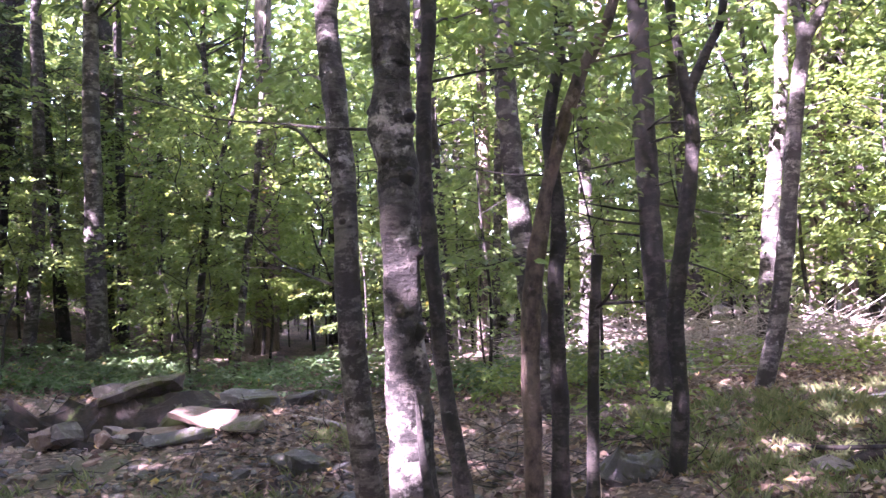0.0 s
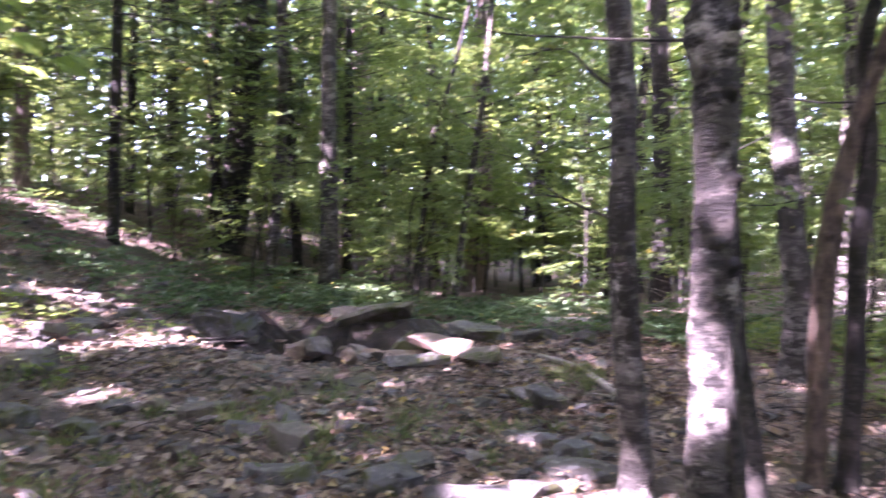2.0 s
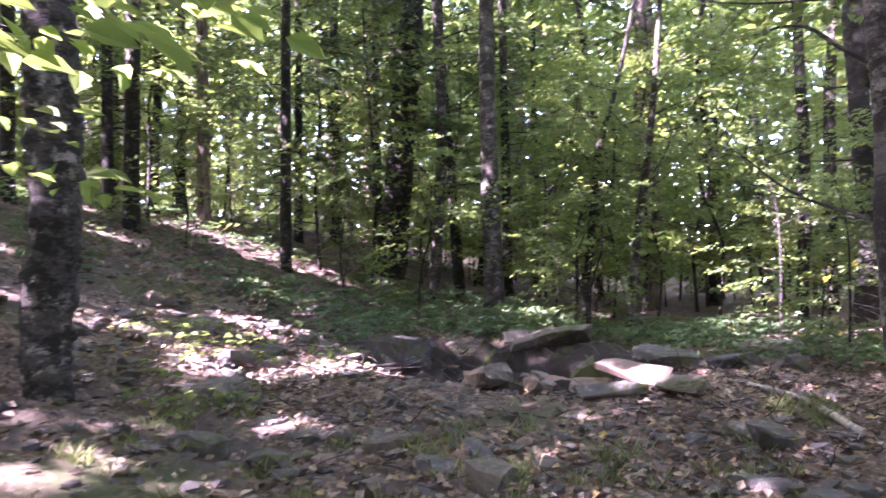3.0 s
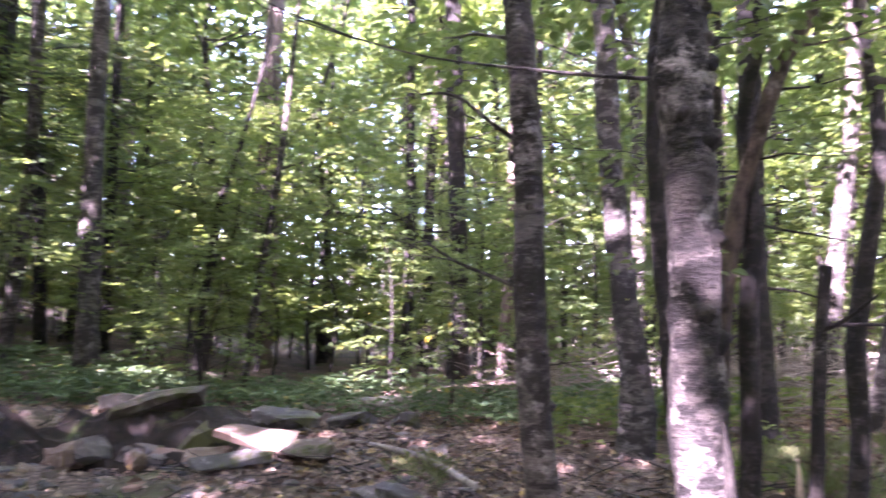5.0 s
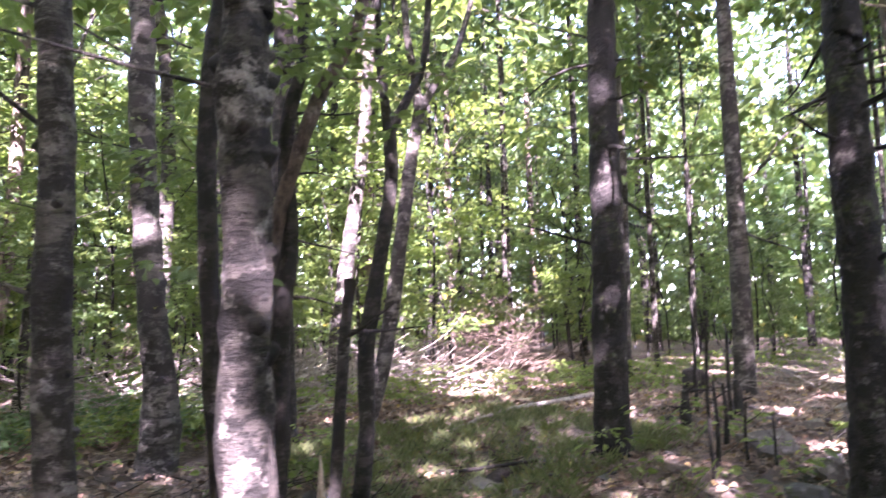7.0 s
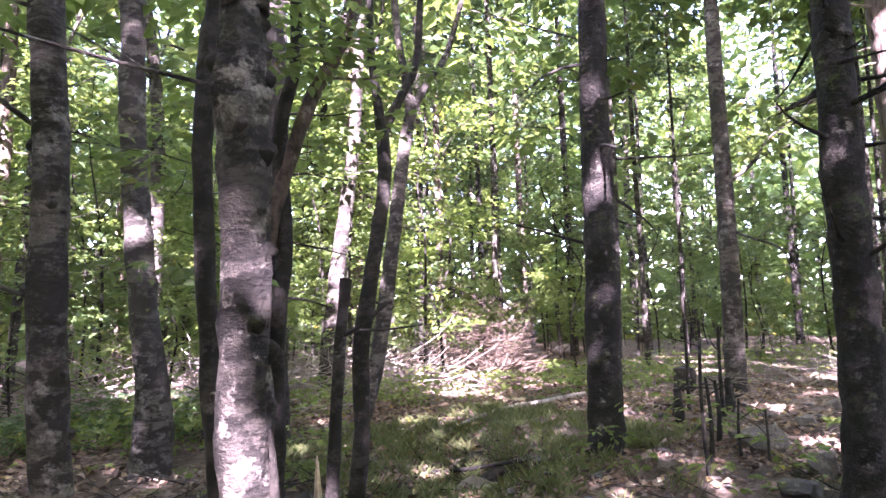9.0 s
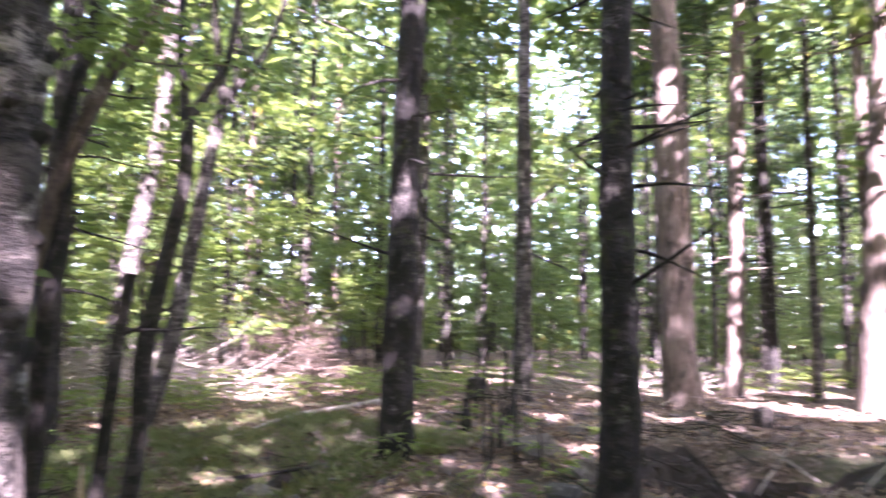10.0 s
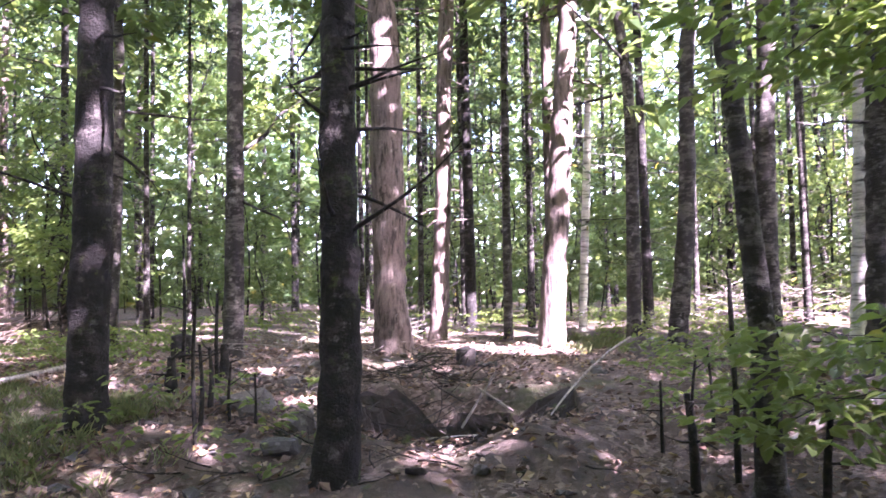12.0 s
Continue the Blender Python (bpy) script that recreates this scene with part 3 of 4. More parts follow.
tree("maple_tree", [(3.47, -0.11, 0.20, 0.088), (3.48, -0.10, 0.94, 0.075), (3.49, -0.05, 1.66, 0.066), (3.50, -0.02, 2.12, 0.063), (3.51, 0.04, 2.78, 0.061), (3.51, 0.06, 3.23, 0.058)],
     GREY_BARK, "slim grey-green leaning maple beside leafy saplings", top=9, seed=28, limbs=[(2.75, -70, 10, 2.2, 0.014, 12)], leaf=LEAF)
tree("maple_tree", [(7.42, -2.25, 0.61, 0.192), (7.39, -2.32, 2.10, 0.187), (7.38, -2.35, 3.68, 0.177)], GREY_BARK, "thick grey maple trunk behind leaves", top=11, seed=29)
tree("birch_tree", [(7.85, -2.13, 0.51, 0.085), (7.83, -2.21, 1.81, 0.085), (7.81, -2.29, 3.75, 0.073)], BIRCH_BARK, "white birch trunk with black bands", top=9, seed=30)
tree("maple_tree", [(9.94, -1.76, 0.5, 0.140), (9.94, -1.76, 2.80, 0.133), (9.92, -1.87, 5.78, 0.119)], GREY_BARK, "grey maple trunk in the shade", top=11, seed=31)
tree("maple_tree", [(8.97, -0.32, 0.42, 0.137), (8.95, -0.51, 2.32, 0.108), (8.95, -0.58, 4.28, 0.101), (8.94, -0.67, 5.47, 0.094)], GREY_BARK, "pale grey maple trunk at the clearing edge", top=11, seed=32)
tree("maple_tree", [(8.12, 5.56, 0.5, 0.139), (8.14, 5.53, 2.94, 0.119), (8.14, 5.53, 4.57, 0.105), (8.14, 5.51, 6.28, 0.091)], GREY_BARK, "grey forked maple with bare side branches", top=11, seed=33, limbs=[(3.2, -60, 40, 2.5, 0.03, 10), (2.6, -80, -15, 2.0, 0.02, 0)], leaf=LEAF)
tree("maple_tree", [(4.32, 9.62, 0.58, 0.119), (4.48, 9.51, 2.26, 0.113), (4.69, 9.37, 4.00, 0.091), (4.78, 9.31, 5.62, 0.075)], GREY_BARK, "leaning grey maple beyond a brush pile", top=9, seed=34)
tree("maple_tree", [(-5.65, 3.74, 0.37, 0.175), (-5.65, 3.74, 1.07, 0.165), (-5.62, 3.78, 1.98, 0.186), (-5.65, 3.74, 3.20, 0.174)], ROUGH_BARK, "thick rough trunk blotched with pale lichen", top=10, seed=35, knots=7, lump=0.08)

tree("maple_shoot", [(-0.36, 4.31, 0.26, 0.034), (-0.42, 4.30, 0.87, 0.031), (-0.45, 4.30, 1.35, 0.026), (-0.48, 4.30, 1.66, 0.012)], GREY_BARK, "thin grey shoot grown against a maple trunk", "tree", top=1.7, seed=37, seg=10)
tree("maple_shoot", [(0.02, 3.12, 0.5, 0.027), (-0.01, 3.11, 0.78, 0.018), (-0.02, 3.11, 0.95, 0.012), (-0.03, 3.11, 1.03, 0.006)], DARK_BARK, "dark broken shoot at the foot of a maple", "tree", top=1.05, seed=38, seg=8)
tree("pine_tree", [(0.72, 12.99, 0.68, 0.092), (0.91, 12.99, 3.24, 0.104), (0.96, 12.98, 5.35, 0.094)], PINE_BARK, "slim pale pine pole among leaves", top=12, seed=43, stubs=12, stub_z=(2, 7))
tree("maple_tree", [(0.91, 11.99, 0.72, 0.066), (1.09, 11.98, 3.57, 0.067), (1.18, 11.97, 5.03, 0.058)], GREY_BARK, "thin grey pole of a maple among leaves", top=10, seed=44)
tree("pine_tree", [(6.90, 13.55, 0.72, 0.140), (7.19, 13.40, 3.17, 0.140), (7.35, 13.32, 5.65, 0.119)], PINE_BARK, "reddish pine trunk in bright foliage", top=12, seed=45, stubs=14, stub_z=(2, 7))
tree("pine_tree", [(8.27, 14.63, 0.85, 0.139), (8.38, 14.57, 3.05, 0.152), (8.43, 14.54, 4.82, 0.141)], PINE_BARK, "reddish pine trunk in bright foliage", top=12, seed=46, stubs=14, stub_z=(2, 7))

# leafy saplings close to the path
tree("sapling", [(-3.5, 0.7, 0.2, 0.03), (-3.4, 0.8, 1.2, 0.028), (-3.3, 0.9, 2.4, 0.02)], DARK_BARK, "leafy sapling with bright yellow-green leaves", top=4, seed=40, seg=8, leaf=LEAF_PALE, leaf_size=0.085, per=17,
     limbs=[(2.0, 40, 2, 1.15, 0.01, 14), (1.9, 34, 2, 1.25, 0.01, 12), (1.8, 48, 2, 1.0, 0.01, 10)])
tree("sapling", [(3.0, -1.5, 0.2, 0.03), (2.95, -1.4, 1.4, 0.026), (3.0, -1.3, 2.8, 0.02)], DARK_BARK, "leafy maple sapling with green leaves", top=4.5, seed=41, seg=8, leaf=LEAF_PALE, leaf_size=0.10, per=18,
     limbs=[(0.85, 112, 6, 1.5, 0.01, 14), (0.65, 100, 10, 1.3, 0.01, 12), (1.1, 105, 3, 1.3, 0.01, 12), (1.0, 90, 0, 1.2, 0.01, 10), (2.4, 112, 3, 1.6, 0.01, 16), (2.55, 95, 5, 1.7, 0.01, 16), (2.8, 105, 0, 1.6, 0.01, 14)])


# ---- the forest behind ----
def prototype_sapling(seed, height, spread, K, per, size, leaf, fine):
    rng = np.random.default_rng(seed)
    wood, leaves = Heap(), Heap()
    rows = [(0, 0, -0.15, 0.035)] + [(rng.normal(0, 0.12) * k, rng.normal(0, 0.12) * k, height * k / 4, 0.035 * (1 - k / 4.6)) for k in range(1, 5)]
    tube(wood, rows, 0.35, 6, 0.05, rng)
    for _ in range(13):
        z = height * rng.uniform(0.12, 0.95)
        x, y, _, r = along_rows(rows, z)
        az = rng.uniform(0, 6.28)
        ln = spread * rng.uniform(0.5, 1.1) * (1.15 - 0.5 * z / height)
        lr = limb_rows((x, y, z), az, rng.uniform(0.1, 0.6), ln, 0.012, rng, 0.2, 4)
        tube(wood, lr, 0.5, 3)
        p = np.array([q[:3] for q in lr])
        k = max(3, K // 13)
        o = p[rng.integers(1, 5, k)] + rng.normal(0, 0.17, (k, 3))
        az2 = az + rng.normal(0, 0.8, k)
        sprays(leaves, rng, o, np.stack([np.cos(az2), np.sin(az2), rng.normal(0, 0.15, k)], 1), 0.6, per, size, fine)
    return wood, leaves


def prototype_tall(seed, height, r, low, spread, K, per, size):
    rng = np.random.default_rng(seed)
    wood, leaves = Heap(), Heap()
    rows = [(0, 0, -0.2, r * 1.4), (0, 0, 0.35, r)] + [(rng.normal(0, 0.1) * k, rng.normal(0, 0.1) * k, height * k / 4, r * (1 - k / 4.5)) for k in range(1, 5)]
    tube(wood, rows, 0.6, 8, 0.04, rng)
    for _ in range(20):
        z = rng.uniform(low, height * 0.95)
        x, y, _, rr = along_rows(rows, z)
        az = rng.uniform(0, 6.28)
        lr = limb_rows((x, y, z), az, rng.uniform(0.1, 0.7), spread * rng.uniform(0.5, 1.1), 0.03, rng, 0.22, 4)
        tube(wood, lr, 0.9, 3)
        p = np.array([q[:3] for q in lr])
        k = K // 20
        o = p[rng.integers(1, 5, k)] + rng.normal(0, 0.45, (k, 3)) * np.array([1, 1, 0.6])
        az2 = rng.uniform(0, 6.28, k)
        sprays(leaves, rng, o, np.stack([np.cos(az2), np.sin(az2), rng.normal(0, 0.2, k)], 1), 0.8, per, size, False, 0.5)
    return wood, leaves


def prototype_conifer(seed, height, r, low, spread, bare):
    rng = np.random.default_rng(seed)
    wood, leaves = Heap(), Heap()
    rows = [(0, 0, -0.2, r * 1.3), (0, 0, 0.35, r), (0.05, 0, height * 0.5, r * 0.7), (0, 0.05, height, 0.02)]
    tube(wood, rows, 0.6, 8, 0.04, rng)
    for _ in range(15):
        z = rng.uniform(1.2, low)
        tube(wood, limb_rows((0, 0, z), rng.uniform(0, 6.28), rng.uniform(-0.3, 0.2), rng.uniform(0.3, bare), 0.013, rng, 0.2, 2), 0.6, 3)
    for _ in range(36):
        z = rng.uniform(low, height)
        az = rng.uniform(0, 6.28)
        lr = limb_rows((0, 0, z), az, rng.uniform(-0.25, 0.15), spread * (1.1 - 0.8 * (z - low) / (height - low)), 0.016, rng, 0.12, 4)
        tube(wood, lr, 0.9, 3)
        p = np.array([q[:3] for q in lr])
        k = 6
        o = p[rng.integers(1, 5, k)] + rng.normal(0, 0.12, (k, 3))
        az2 = az + rng.normal(0, 0.7, k)
        sprays(leaves, rng, o, np.stack([np.cos(az2), np.sin(az2), rng.normal(-0.25, 0.1, k)], 1), 0.55, 10, 0.25, False, 0.25, 0.28)
    return wood, leaves


def make_prototype(name, heaps, bark_material, leaf, label, category, group):
    ob = thing(name, (0, 0, 0), label, category, group)
    part("trunk", heaps[0].mesh("trunk", bark_material, True), ob)
    part("crown", heaps[1].mesh("crown", leaf), ob)
    return ob


SAPLINGS = [make_prototype("sapling", prototype_sapling(50 + i, 4.2 + 0.8 * i, 1.5 + 0.1 * i, 78, 18, 0.125, None, False), DARK_BARK, (LEAF, LEAF_PALE, LEAF)[i], "leafy maple sapling in the undergrowth", "sapling", "undergrowth saplings") for i in range(3)]
TALL = [make_prototype("maple_tree", prototype_tall(60 + i, 14 + i, 0.10 + 0.03 * i, 3.2 + 0.8 * i, 2.6, 140, 15, 0.25), (GREY_BARK, DARK_BARK, GREY_BARK)[i], (LEAF, LEAF_PALE, LEAF_PALE)[i], "tall slim maple with a leafy crown in the woods", "tree", "forest trees") for i in range(3)]
CONIFERS = [make_prototype("spruce_tree", prototype_conifer(70 + i, 15, (0.12, 0.14, 0.075)[i], (2.4, 6.0, 8.5)[i], (2.2, 2.0, 1.5)[i], 1.1), (HEMLOCK_BARK, PINE_BARK, GREY_BARK)[i], NEEDLE, "dark conifer with bare lower branches in the woods", "tree", "forest conifers") for i in range(3)]
BUSHES = [prototype_sapling(90 + i, 4.2 + 0.8 * i, 1.5 + 0.1 * i, 65, 9, 0.185, None, False) for i in range(3)]
used = set()


def plant(proto, x, y, turn, size):
    m = pose(x, y, gz(x, y), 0, 0, turn)
    if proto.name not in used:
        used.add(proto.name)
        proto.matrix_basis = m
        proto.scale = (size,) * 3
        return proto
    ob = copy_thing(proto, m)
    ob.scale = (size,) * 3
    return ob


UNDERGROWTH = []


def thicket(x, y, turn, size):
    """Notes a bush for the joined undergrowth."""
    UNDERGROWTH.append((len(UNDERGROWTH) % 3, np.array(pose(x, y, gz(x, y), 0, 0, turn)), size))


def build_undergrowth():
    for k, name, material, label in ((0, "thicket_stems", DARK_BARK, "dark stems of the distant thicket"), (1, "thicket_leaves", LEAF, "green leaves of the distant thicket")):
        h = Heap()
        for i, m, size in UNDERGROWTH:
            source = BUSHES[i][k]
            v = np.concatenate(source.v) * size @ m[:3, :3].T + m[:3, 3]
            start = h.n
            h.v.append(v)
            h.f += [f + start for f in source.f]
            h.n += len(v)
        tagged(new(name, h.mesh(name, material)), label, "thicket", kind="stuff")


def clear_of(x, y, shrub):
    """True where the woods may stand: off the path, the stones and the open floor."""
    if math.hypot(x + 0.6, y - 0.6) < (7.2 if shrub else 8.5):
        return False
    if shrub and x > 0 and math.atan2(y - 0.8, x + 0.8) < 0.66 and math.hypot(x, y) < 20:
        return False
    if 2.0 < x < 11.5 and -1.4 < y < 7.5 and (shrub or x < 9):
        return False
    if (-10.5 if shrub else -8.0) < x < -1.0 and 2.0 < y < 10.2:
        return False
    if 3.5 < x < 14 and 7 < y < 14.5 and abs(y - 1.15 * x) < 2.0:
        return False
    return True


rng = np.random.default_rng(11)
spots = []
for kind, count, near, far, gap in (("tall", 100, 9.0, 42, 1.7), ("conifer", 56, 10.0, 38, 1.6), ("sapling", 128, 7.2, 22, 0.9), ("shrub", 130, 11.0, 34, 0.8)):
    done = tries = 0
    while done < count and tries < 6000:
        tries += 1
        d = near + (far - near) * rng.uniform() ** (0.8 if kind != "sapling" else 0.9)
        a = radians(rng.uniform(-42, 152))
        x, y = -0.8 + d * math.cos(a), 0.8 + d * math.sin(a)
        if not clear_of(x, y, kind in ("sapling", "shrub")) or any((x - p) ** 2 + (y - q) ** 2 < gap * gap for p, q in spots):
            continue
        if kind == "sapling" and a > radians(110) and d < 17 and tries % 4:
            continue
        spots.append((x, y))
        done += 1
        turn, size = rng.uniform(0, 360), rng.uniform(0.75, 1.2)
        if kind == "tall":
            plant(CONIFERS[2] if a < 0.7 and done % 3 else TALL[rng.integers(0, 3)], x, y, turn, size)
        elif kind == "conifer":
            plant(CONIFERS[rng.integers(0, 3)], x, y, turn, size)
        elif kind == "shrub":
            thicket(x, y, turn, size * 0.5)
        else:
            plant(SAPLINGS[rng.integers(0, 3)], x, y, turn, size * (0.65 + 0.35 * (d > 11)))


for i in range(60):
    right = i < 40
    a, d = (radians(rng.uniform(-30, 58)), rng.uniform(13.5, 34)) if right else (radians(rng.uniform(104, 152)), rng.uniform(15, 30))
    x, y = -0.8 + d * math.cos(a), 0.8 + d * math.sin(a)
    if all((x - p) ** 2 + (y - q) ** 2 > 0.8 for p, q in spots):
        spots.append((x, y))
        plant(CONIFERS[2 if right else 0], x, y, rng.uniform(0, 360), rng.uniform(0.7, 1.15))
hill_rng = np.random.default_rng(33)
for i in range(16):
    x, y = hill_rng.uniform(-16, -9.6), hill_rng.uniform(6.5, 14.5)
    if all((x - p) ** 2 + (y - q) ** 2 > 1.2 for p, q in spots):
        spots.append((x, y))
        plant(CONIFERS[i % 2], x, y, hill_rng.uniform(0, 360), hill_rng.uniform(0.7, 1.1))
for _ in range(46):
    x, y = rng.uniform(-19, -8.2), rng.uniform(5.5, 20)
    thicket(x, y, rng.uniform(0, 360), rng.uniform(0.3, 0.75))


for _ in range(46):
    a, d = radians(rng.uniform(80, 140)), rng.uniform(15, 25)
    thicket(-0.8 + d * math.cos(a), 0.8 + d * math.sin(a), rng.uniform(0, 360), rng.uniform(0.22, 0.42))


for _ in range(64):
    a, d = radians(rng.uniform(-32, 42)), rng.uniform(17, 34)
    thicket(-0.8 + d * math.cos(a), 0.8 + d * math.sin(a), rng.uniform(0, 360), rng.uniform(0.6, 1.1))


def far_woods():
    """The close-grown edge of the woods all around, leaf masses on many stems."""
    rng = np.random.default_rng(77)
    n = 125000
    # the ring runs on behind the camera, unseen, to block low sky light
    a, d = rng.uniform(0, 6.283, n), rng.uniform(36, 58, n)
    z = rng.uniform(0, 1, n) ** 1.45 * (19 + 4 * np.sin(9 * a) + 3 * np.sin(23 * a + 1))
    pos = np.stack([d * np.cos(a), d * np.sin(a), z], 1)
    pos[:, 2] += ground_z(pos[:, 0], pos[:, 1])
    lump = np.sin(31 * a + 0.7 * z) * np.sin(0.9 * z + 0.5 * d) + 0.6 * np.sin(57 * a - z)
    pos = pos[lump > -0.9]
    n = len(pos)
    h = Heap()
    b = rng.uniform(0, 6.28, n)
    add_leaves(h, pos, np.stack([np.cos(b), np.sin(b), rng.normal(-0.3, 0.4, n)], 1), np.array([0, 0, 0.8]) + rng.normal(0, 0.7, (n, 3)), rng.uniform(0.55, 1.15, n), rng.uniform(0.4, 0.8, n), False)
    tagged(new("far_woods_leaves", h.mesh("far_woods_leaves", LEAF)), "distant green foliage of the woods", "woods", kind="stuff")
    h = Heap()
    for _ in range(420):
        a, d = rng.uniform(0, 6.283), rng.uniform(30, 56)
        x, y, r = d * math.cos(a), d * math.sin(a), rng.uniform(0.08, 0.2)
        tube(h, [(x, y, gz(x, y) - 0.2, r * 1.2), (x + rng.normal(0, 0.2), y + rng.normal(0, 0.2), 7, r * 0.8), (x + rng.normal(0, 0.4), y, 15, r * 0.3)], 3, 7)
    tagged(new("far_woods_trunks", h.mesh("far_woods_trunks", GREY_BARK, True)), "distant tree trunks of the woods", "woods", kind="stuff")


far_woods()


# ---- leaf roof added overhead and behind for shade, with its gaps ----
def shade_roof(rng, n, x0, x1, y0, y1, z0, z1, holes, long0, long1):
    """Clumped leaves added overhead as a sun blocker, mostly out of view, with gaps for the sun."""
    pos = np.stack([rng.uniform(x0, x1, n), rng.uniform(y0, y1, n), rng.uniform(z0, z1, n)], 1)
    s = np.array(SUN_FROM)
    clump = np.sin(1.1 * pos[:, 0] + 0.6 * pos[:, 1]) * np.sin(0.9 * pos[:, 1] - 0.5 * pos[:, 0]) + 0.5 * np.sin(2.3 * pos[:, 0]) * np.sin(2.1 * pos[:, 1] + 0.8 * pos[:, 2])
    keep = clump > holes
    foot = pos - s * ((pos[:, 2:3] - 0.4) / s[2])
    keep &= ~((foot[:, 0] > 1.5) & (rng.uniform(0, 1, n) < 0.10))
    for gap in AIMED_GAPS:
        c = np.array(gap[:3])
        t = (pos - c) @ s
        off = np.linalg.norm(pos - c - t[:, None] * s, axis=1)
        keep &= off > gap[3] + 0.09
    pos = pos[keep]
    n = len(pos)
    h = Heap()
    a = rng.uniform(0, 6.28, n)
    length = rng.uniform(long0, long1, n)
    add_leaves(h, pos, np.stack([np.cos(a), np.sin(a), rng.normal(-0.2, 0.2, n)], 1), np.array([0, 0, 1.0]) + rng.normal(0, 0.4, (n, 3)), length, length * 0.68, False)
    tagged(new("canopy", h.mesh("canopy", LEAF)), "leaf roof added overhead to shade the woods", "canopy", kind="stuff")


def build_shade_canopy():
    rng = np.random.default_rng(5)
    shade_roof(rng, 114000, -26, 12, -26, 8, 7.5, 15, -1.05, 0.3, 0.52)
    shade_roof(rng, 52000, -22, 32, 8, 32, 9, 16, -0.3, 0.3, 0.5)
    shade_roof(rng, 26000, 12, 36, -18, 8, 9, 16, -0.12, 0.3, 0.5)


# each gap is a tube along the sunbeam to a spot meant to be lit
AIMED_GAPS = [(-0.12, 3.12, 0.86, 0.16), (-0.10, 3.12, 1.12, 0.17), (-0.16, 3.12, 1.72, 0.11), (-2.0, 6.6, 0.4, 0.15), (-2.9, 6.95, 0.4, 0.10), (3.65, 4.35, 3.55, 0.11),
        (0.85, 7.0, 2.4, 0.16), (1.0, 6.9, 1.1, 0.10), (-4.6, 3.2, 0.15, 0.2), (-5.4, 5.6, 0.4, 0.30), (-5.0, 6.9, 0.4, 0.28), (-4.3, 4.6, 0.3, 0.22), (-6.4, 7.2, 0.6, 0.35),
        (1.2, 5.8, 0.2, 0.08), (9.6, 2.1, 0.4, 0.8), (9.36, 1.0, 4.8, 0.45), (9.36, 1.1, 3.9, 0.45), (10.9, 2.8, 1.2, 0.45), (10.9, 2.8, 2.4, 0.5), (10.9, 2.7, 3.8, 0.5), (10.9, 2.65, 5.2, 0.5),
        (6.2, 9.0, 0.5, 0.6), (7.6, 8.8, 0.5, 0.5), (11.0, 13.0, 1.0, 0.9), (2.2, -0.1, 1.0, 0.12), (2.3, -0.3, 2.4, 0.2), (8.0, 13.0, 1.0, 1.2), (6.0, 12.0, 2.5, 1.0), (10.0, 11.0, 3.0, 0.7), (5.6, 10.4, 1.2, 0.7), (8.5, 12.0, 4.5, 0.9), (6.5, 4.5, 0.4, 0.16), (7.5, 3.4, 0.4, 0.22), (5.6, 5.6, 0.4, 0.12), (5.0, 3.4, 0.3, 0.12), (8.2, 4.6, 0.4, 0.2), (6.6, 1.2, 0.4, 0.14), (4.6, 2.5, 0.3, 0.1), (13.0, 6.0, 2.0, 0.7), (14.0, 2.0, 2.5, 0.8), (13.0, -1.5, 3.0, 0.5), (-2.4, 1.6, 1.95, 0.5), (11.5, 5.0, 0.5, 1.0)]
gap_rng = np.random.default_rng(91)
AIMED_GAPS += [(gap_rng.uniform(-10, -4.6), gap_rng.uniform(4.0, 9.5), 0.6, gap_rng.uniform(0.05, 0.15)) for _ in range(26)]
AIMED_GAPS += [(gap_rng.uniform(-2, 8), gap_rng.uniform(2.5, 9), 0.3, gap_rng.uniform(0.04, 0.07)) for _ in range(8)]
# random gaps cut in the roof to light the undergrowth further in
AIMED_GAPS += [(gap_rng.uniform(-12, 18), gap_rng.uniform(9.5, 24), gap_rng.uniform(0.8, 3.2), gap_rng.uniform(0.25, 0.7)) for _ in range(70)]
AIMED_GAPS += [(gap_rng.uniform(11, 24), gap_rng.uniform(-6, 9), gap_rng.uniform(0.5, 4.5), gap_rng.uniform(0.4, 0.9)) for _ in range(70)]
build_shade_canopy()


def shade_distance(x, y, gap):
    """How far the sunbeam of a gap passes from the stem line at x, y."""
    dx, dy = x - gap[0], y - gap[1]
    return abs(dx * SUN_FROM.y - dy * SUN_FROM.x) / math.hypot(SUN_FROM.x, SUN_FROM.y)


# out-of-view trees added behind the camera as extra shade, clear of the sunbeams
def unseen_trees():
    rng = np.random.default_rng(8)
    for i in range(60):
        a = radians(rng.uniform(160, 315))
        d = rng.uniform(6, 20)
        x, y = -0.6 + d * math.cos(a), -1.5 + d * math.sin(a)
        if all(shade_distance(x, y, gap) > 4.0 for gap in AIMED_GAPS):
            plant(TALL[i % 3], x, y, rng.uniform(0, 360), rng.uniform(0.9, 1.2))


unseen_trees()
rng = np.random.default_rng(15)
# unseen bushes added behind the camera to keep low sky light off the trunks
for _ in range(40):
    a, d = radians(rng.uniform(150, 322)), rng.uniform(7.5, 19)
    thicket(-0.6 + d * math.cos(a), 0.2 + d * math.sin(a), rng.uniform(0, 360), rng.uniform(0.6, 0.95))
build_undergrowth()


# ---- stones ----
def rock(x, y, sx, sy, sz, turn=0, material=STONE, label="grey angular fieldstone on the forest floor", tilt=(0, 0), lift=0.0, name="rock", seed=0, group="scattered stones"):
    rng = np.random.default_rng(seed + int(abs(x * 131 + y * 517) * 10))
    p = rng.normal(0, 1, (17, 3))
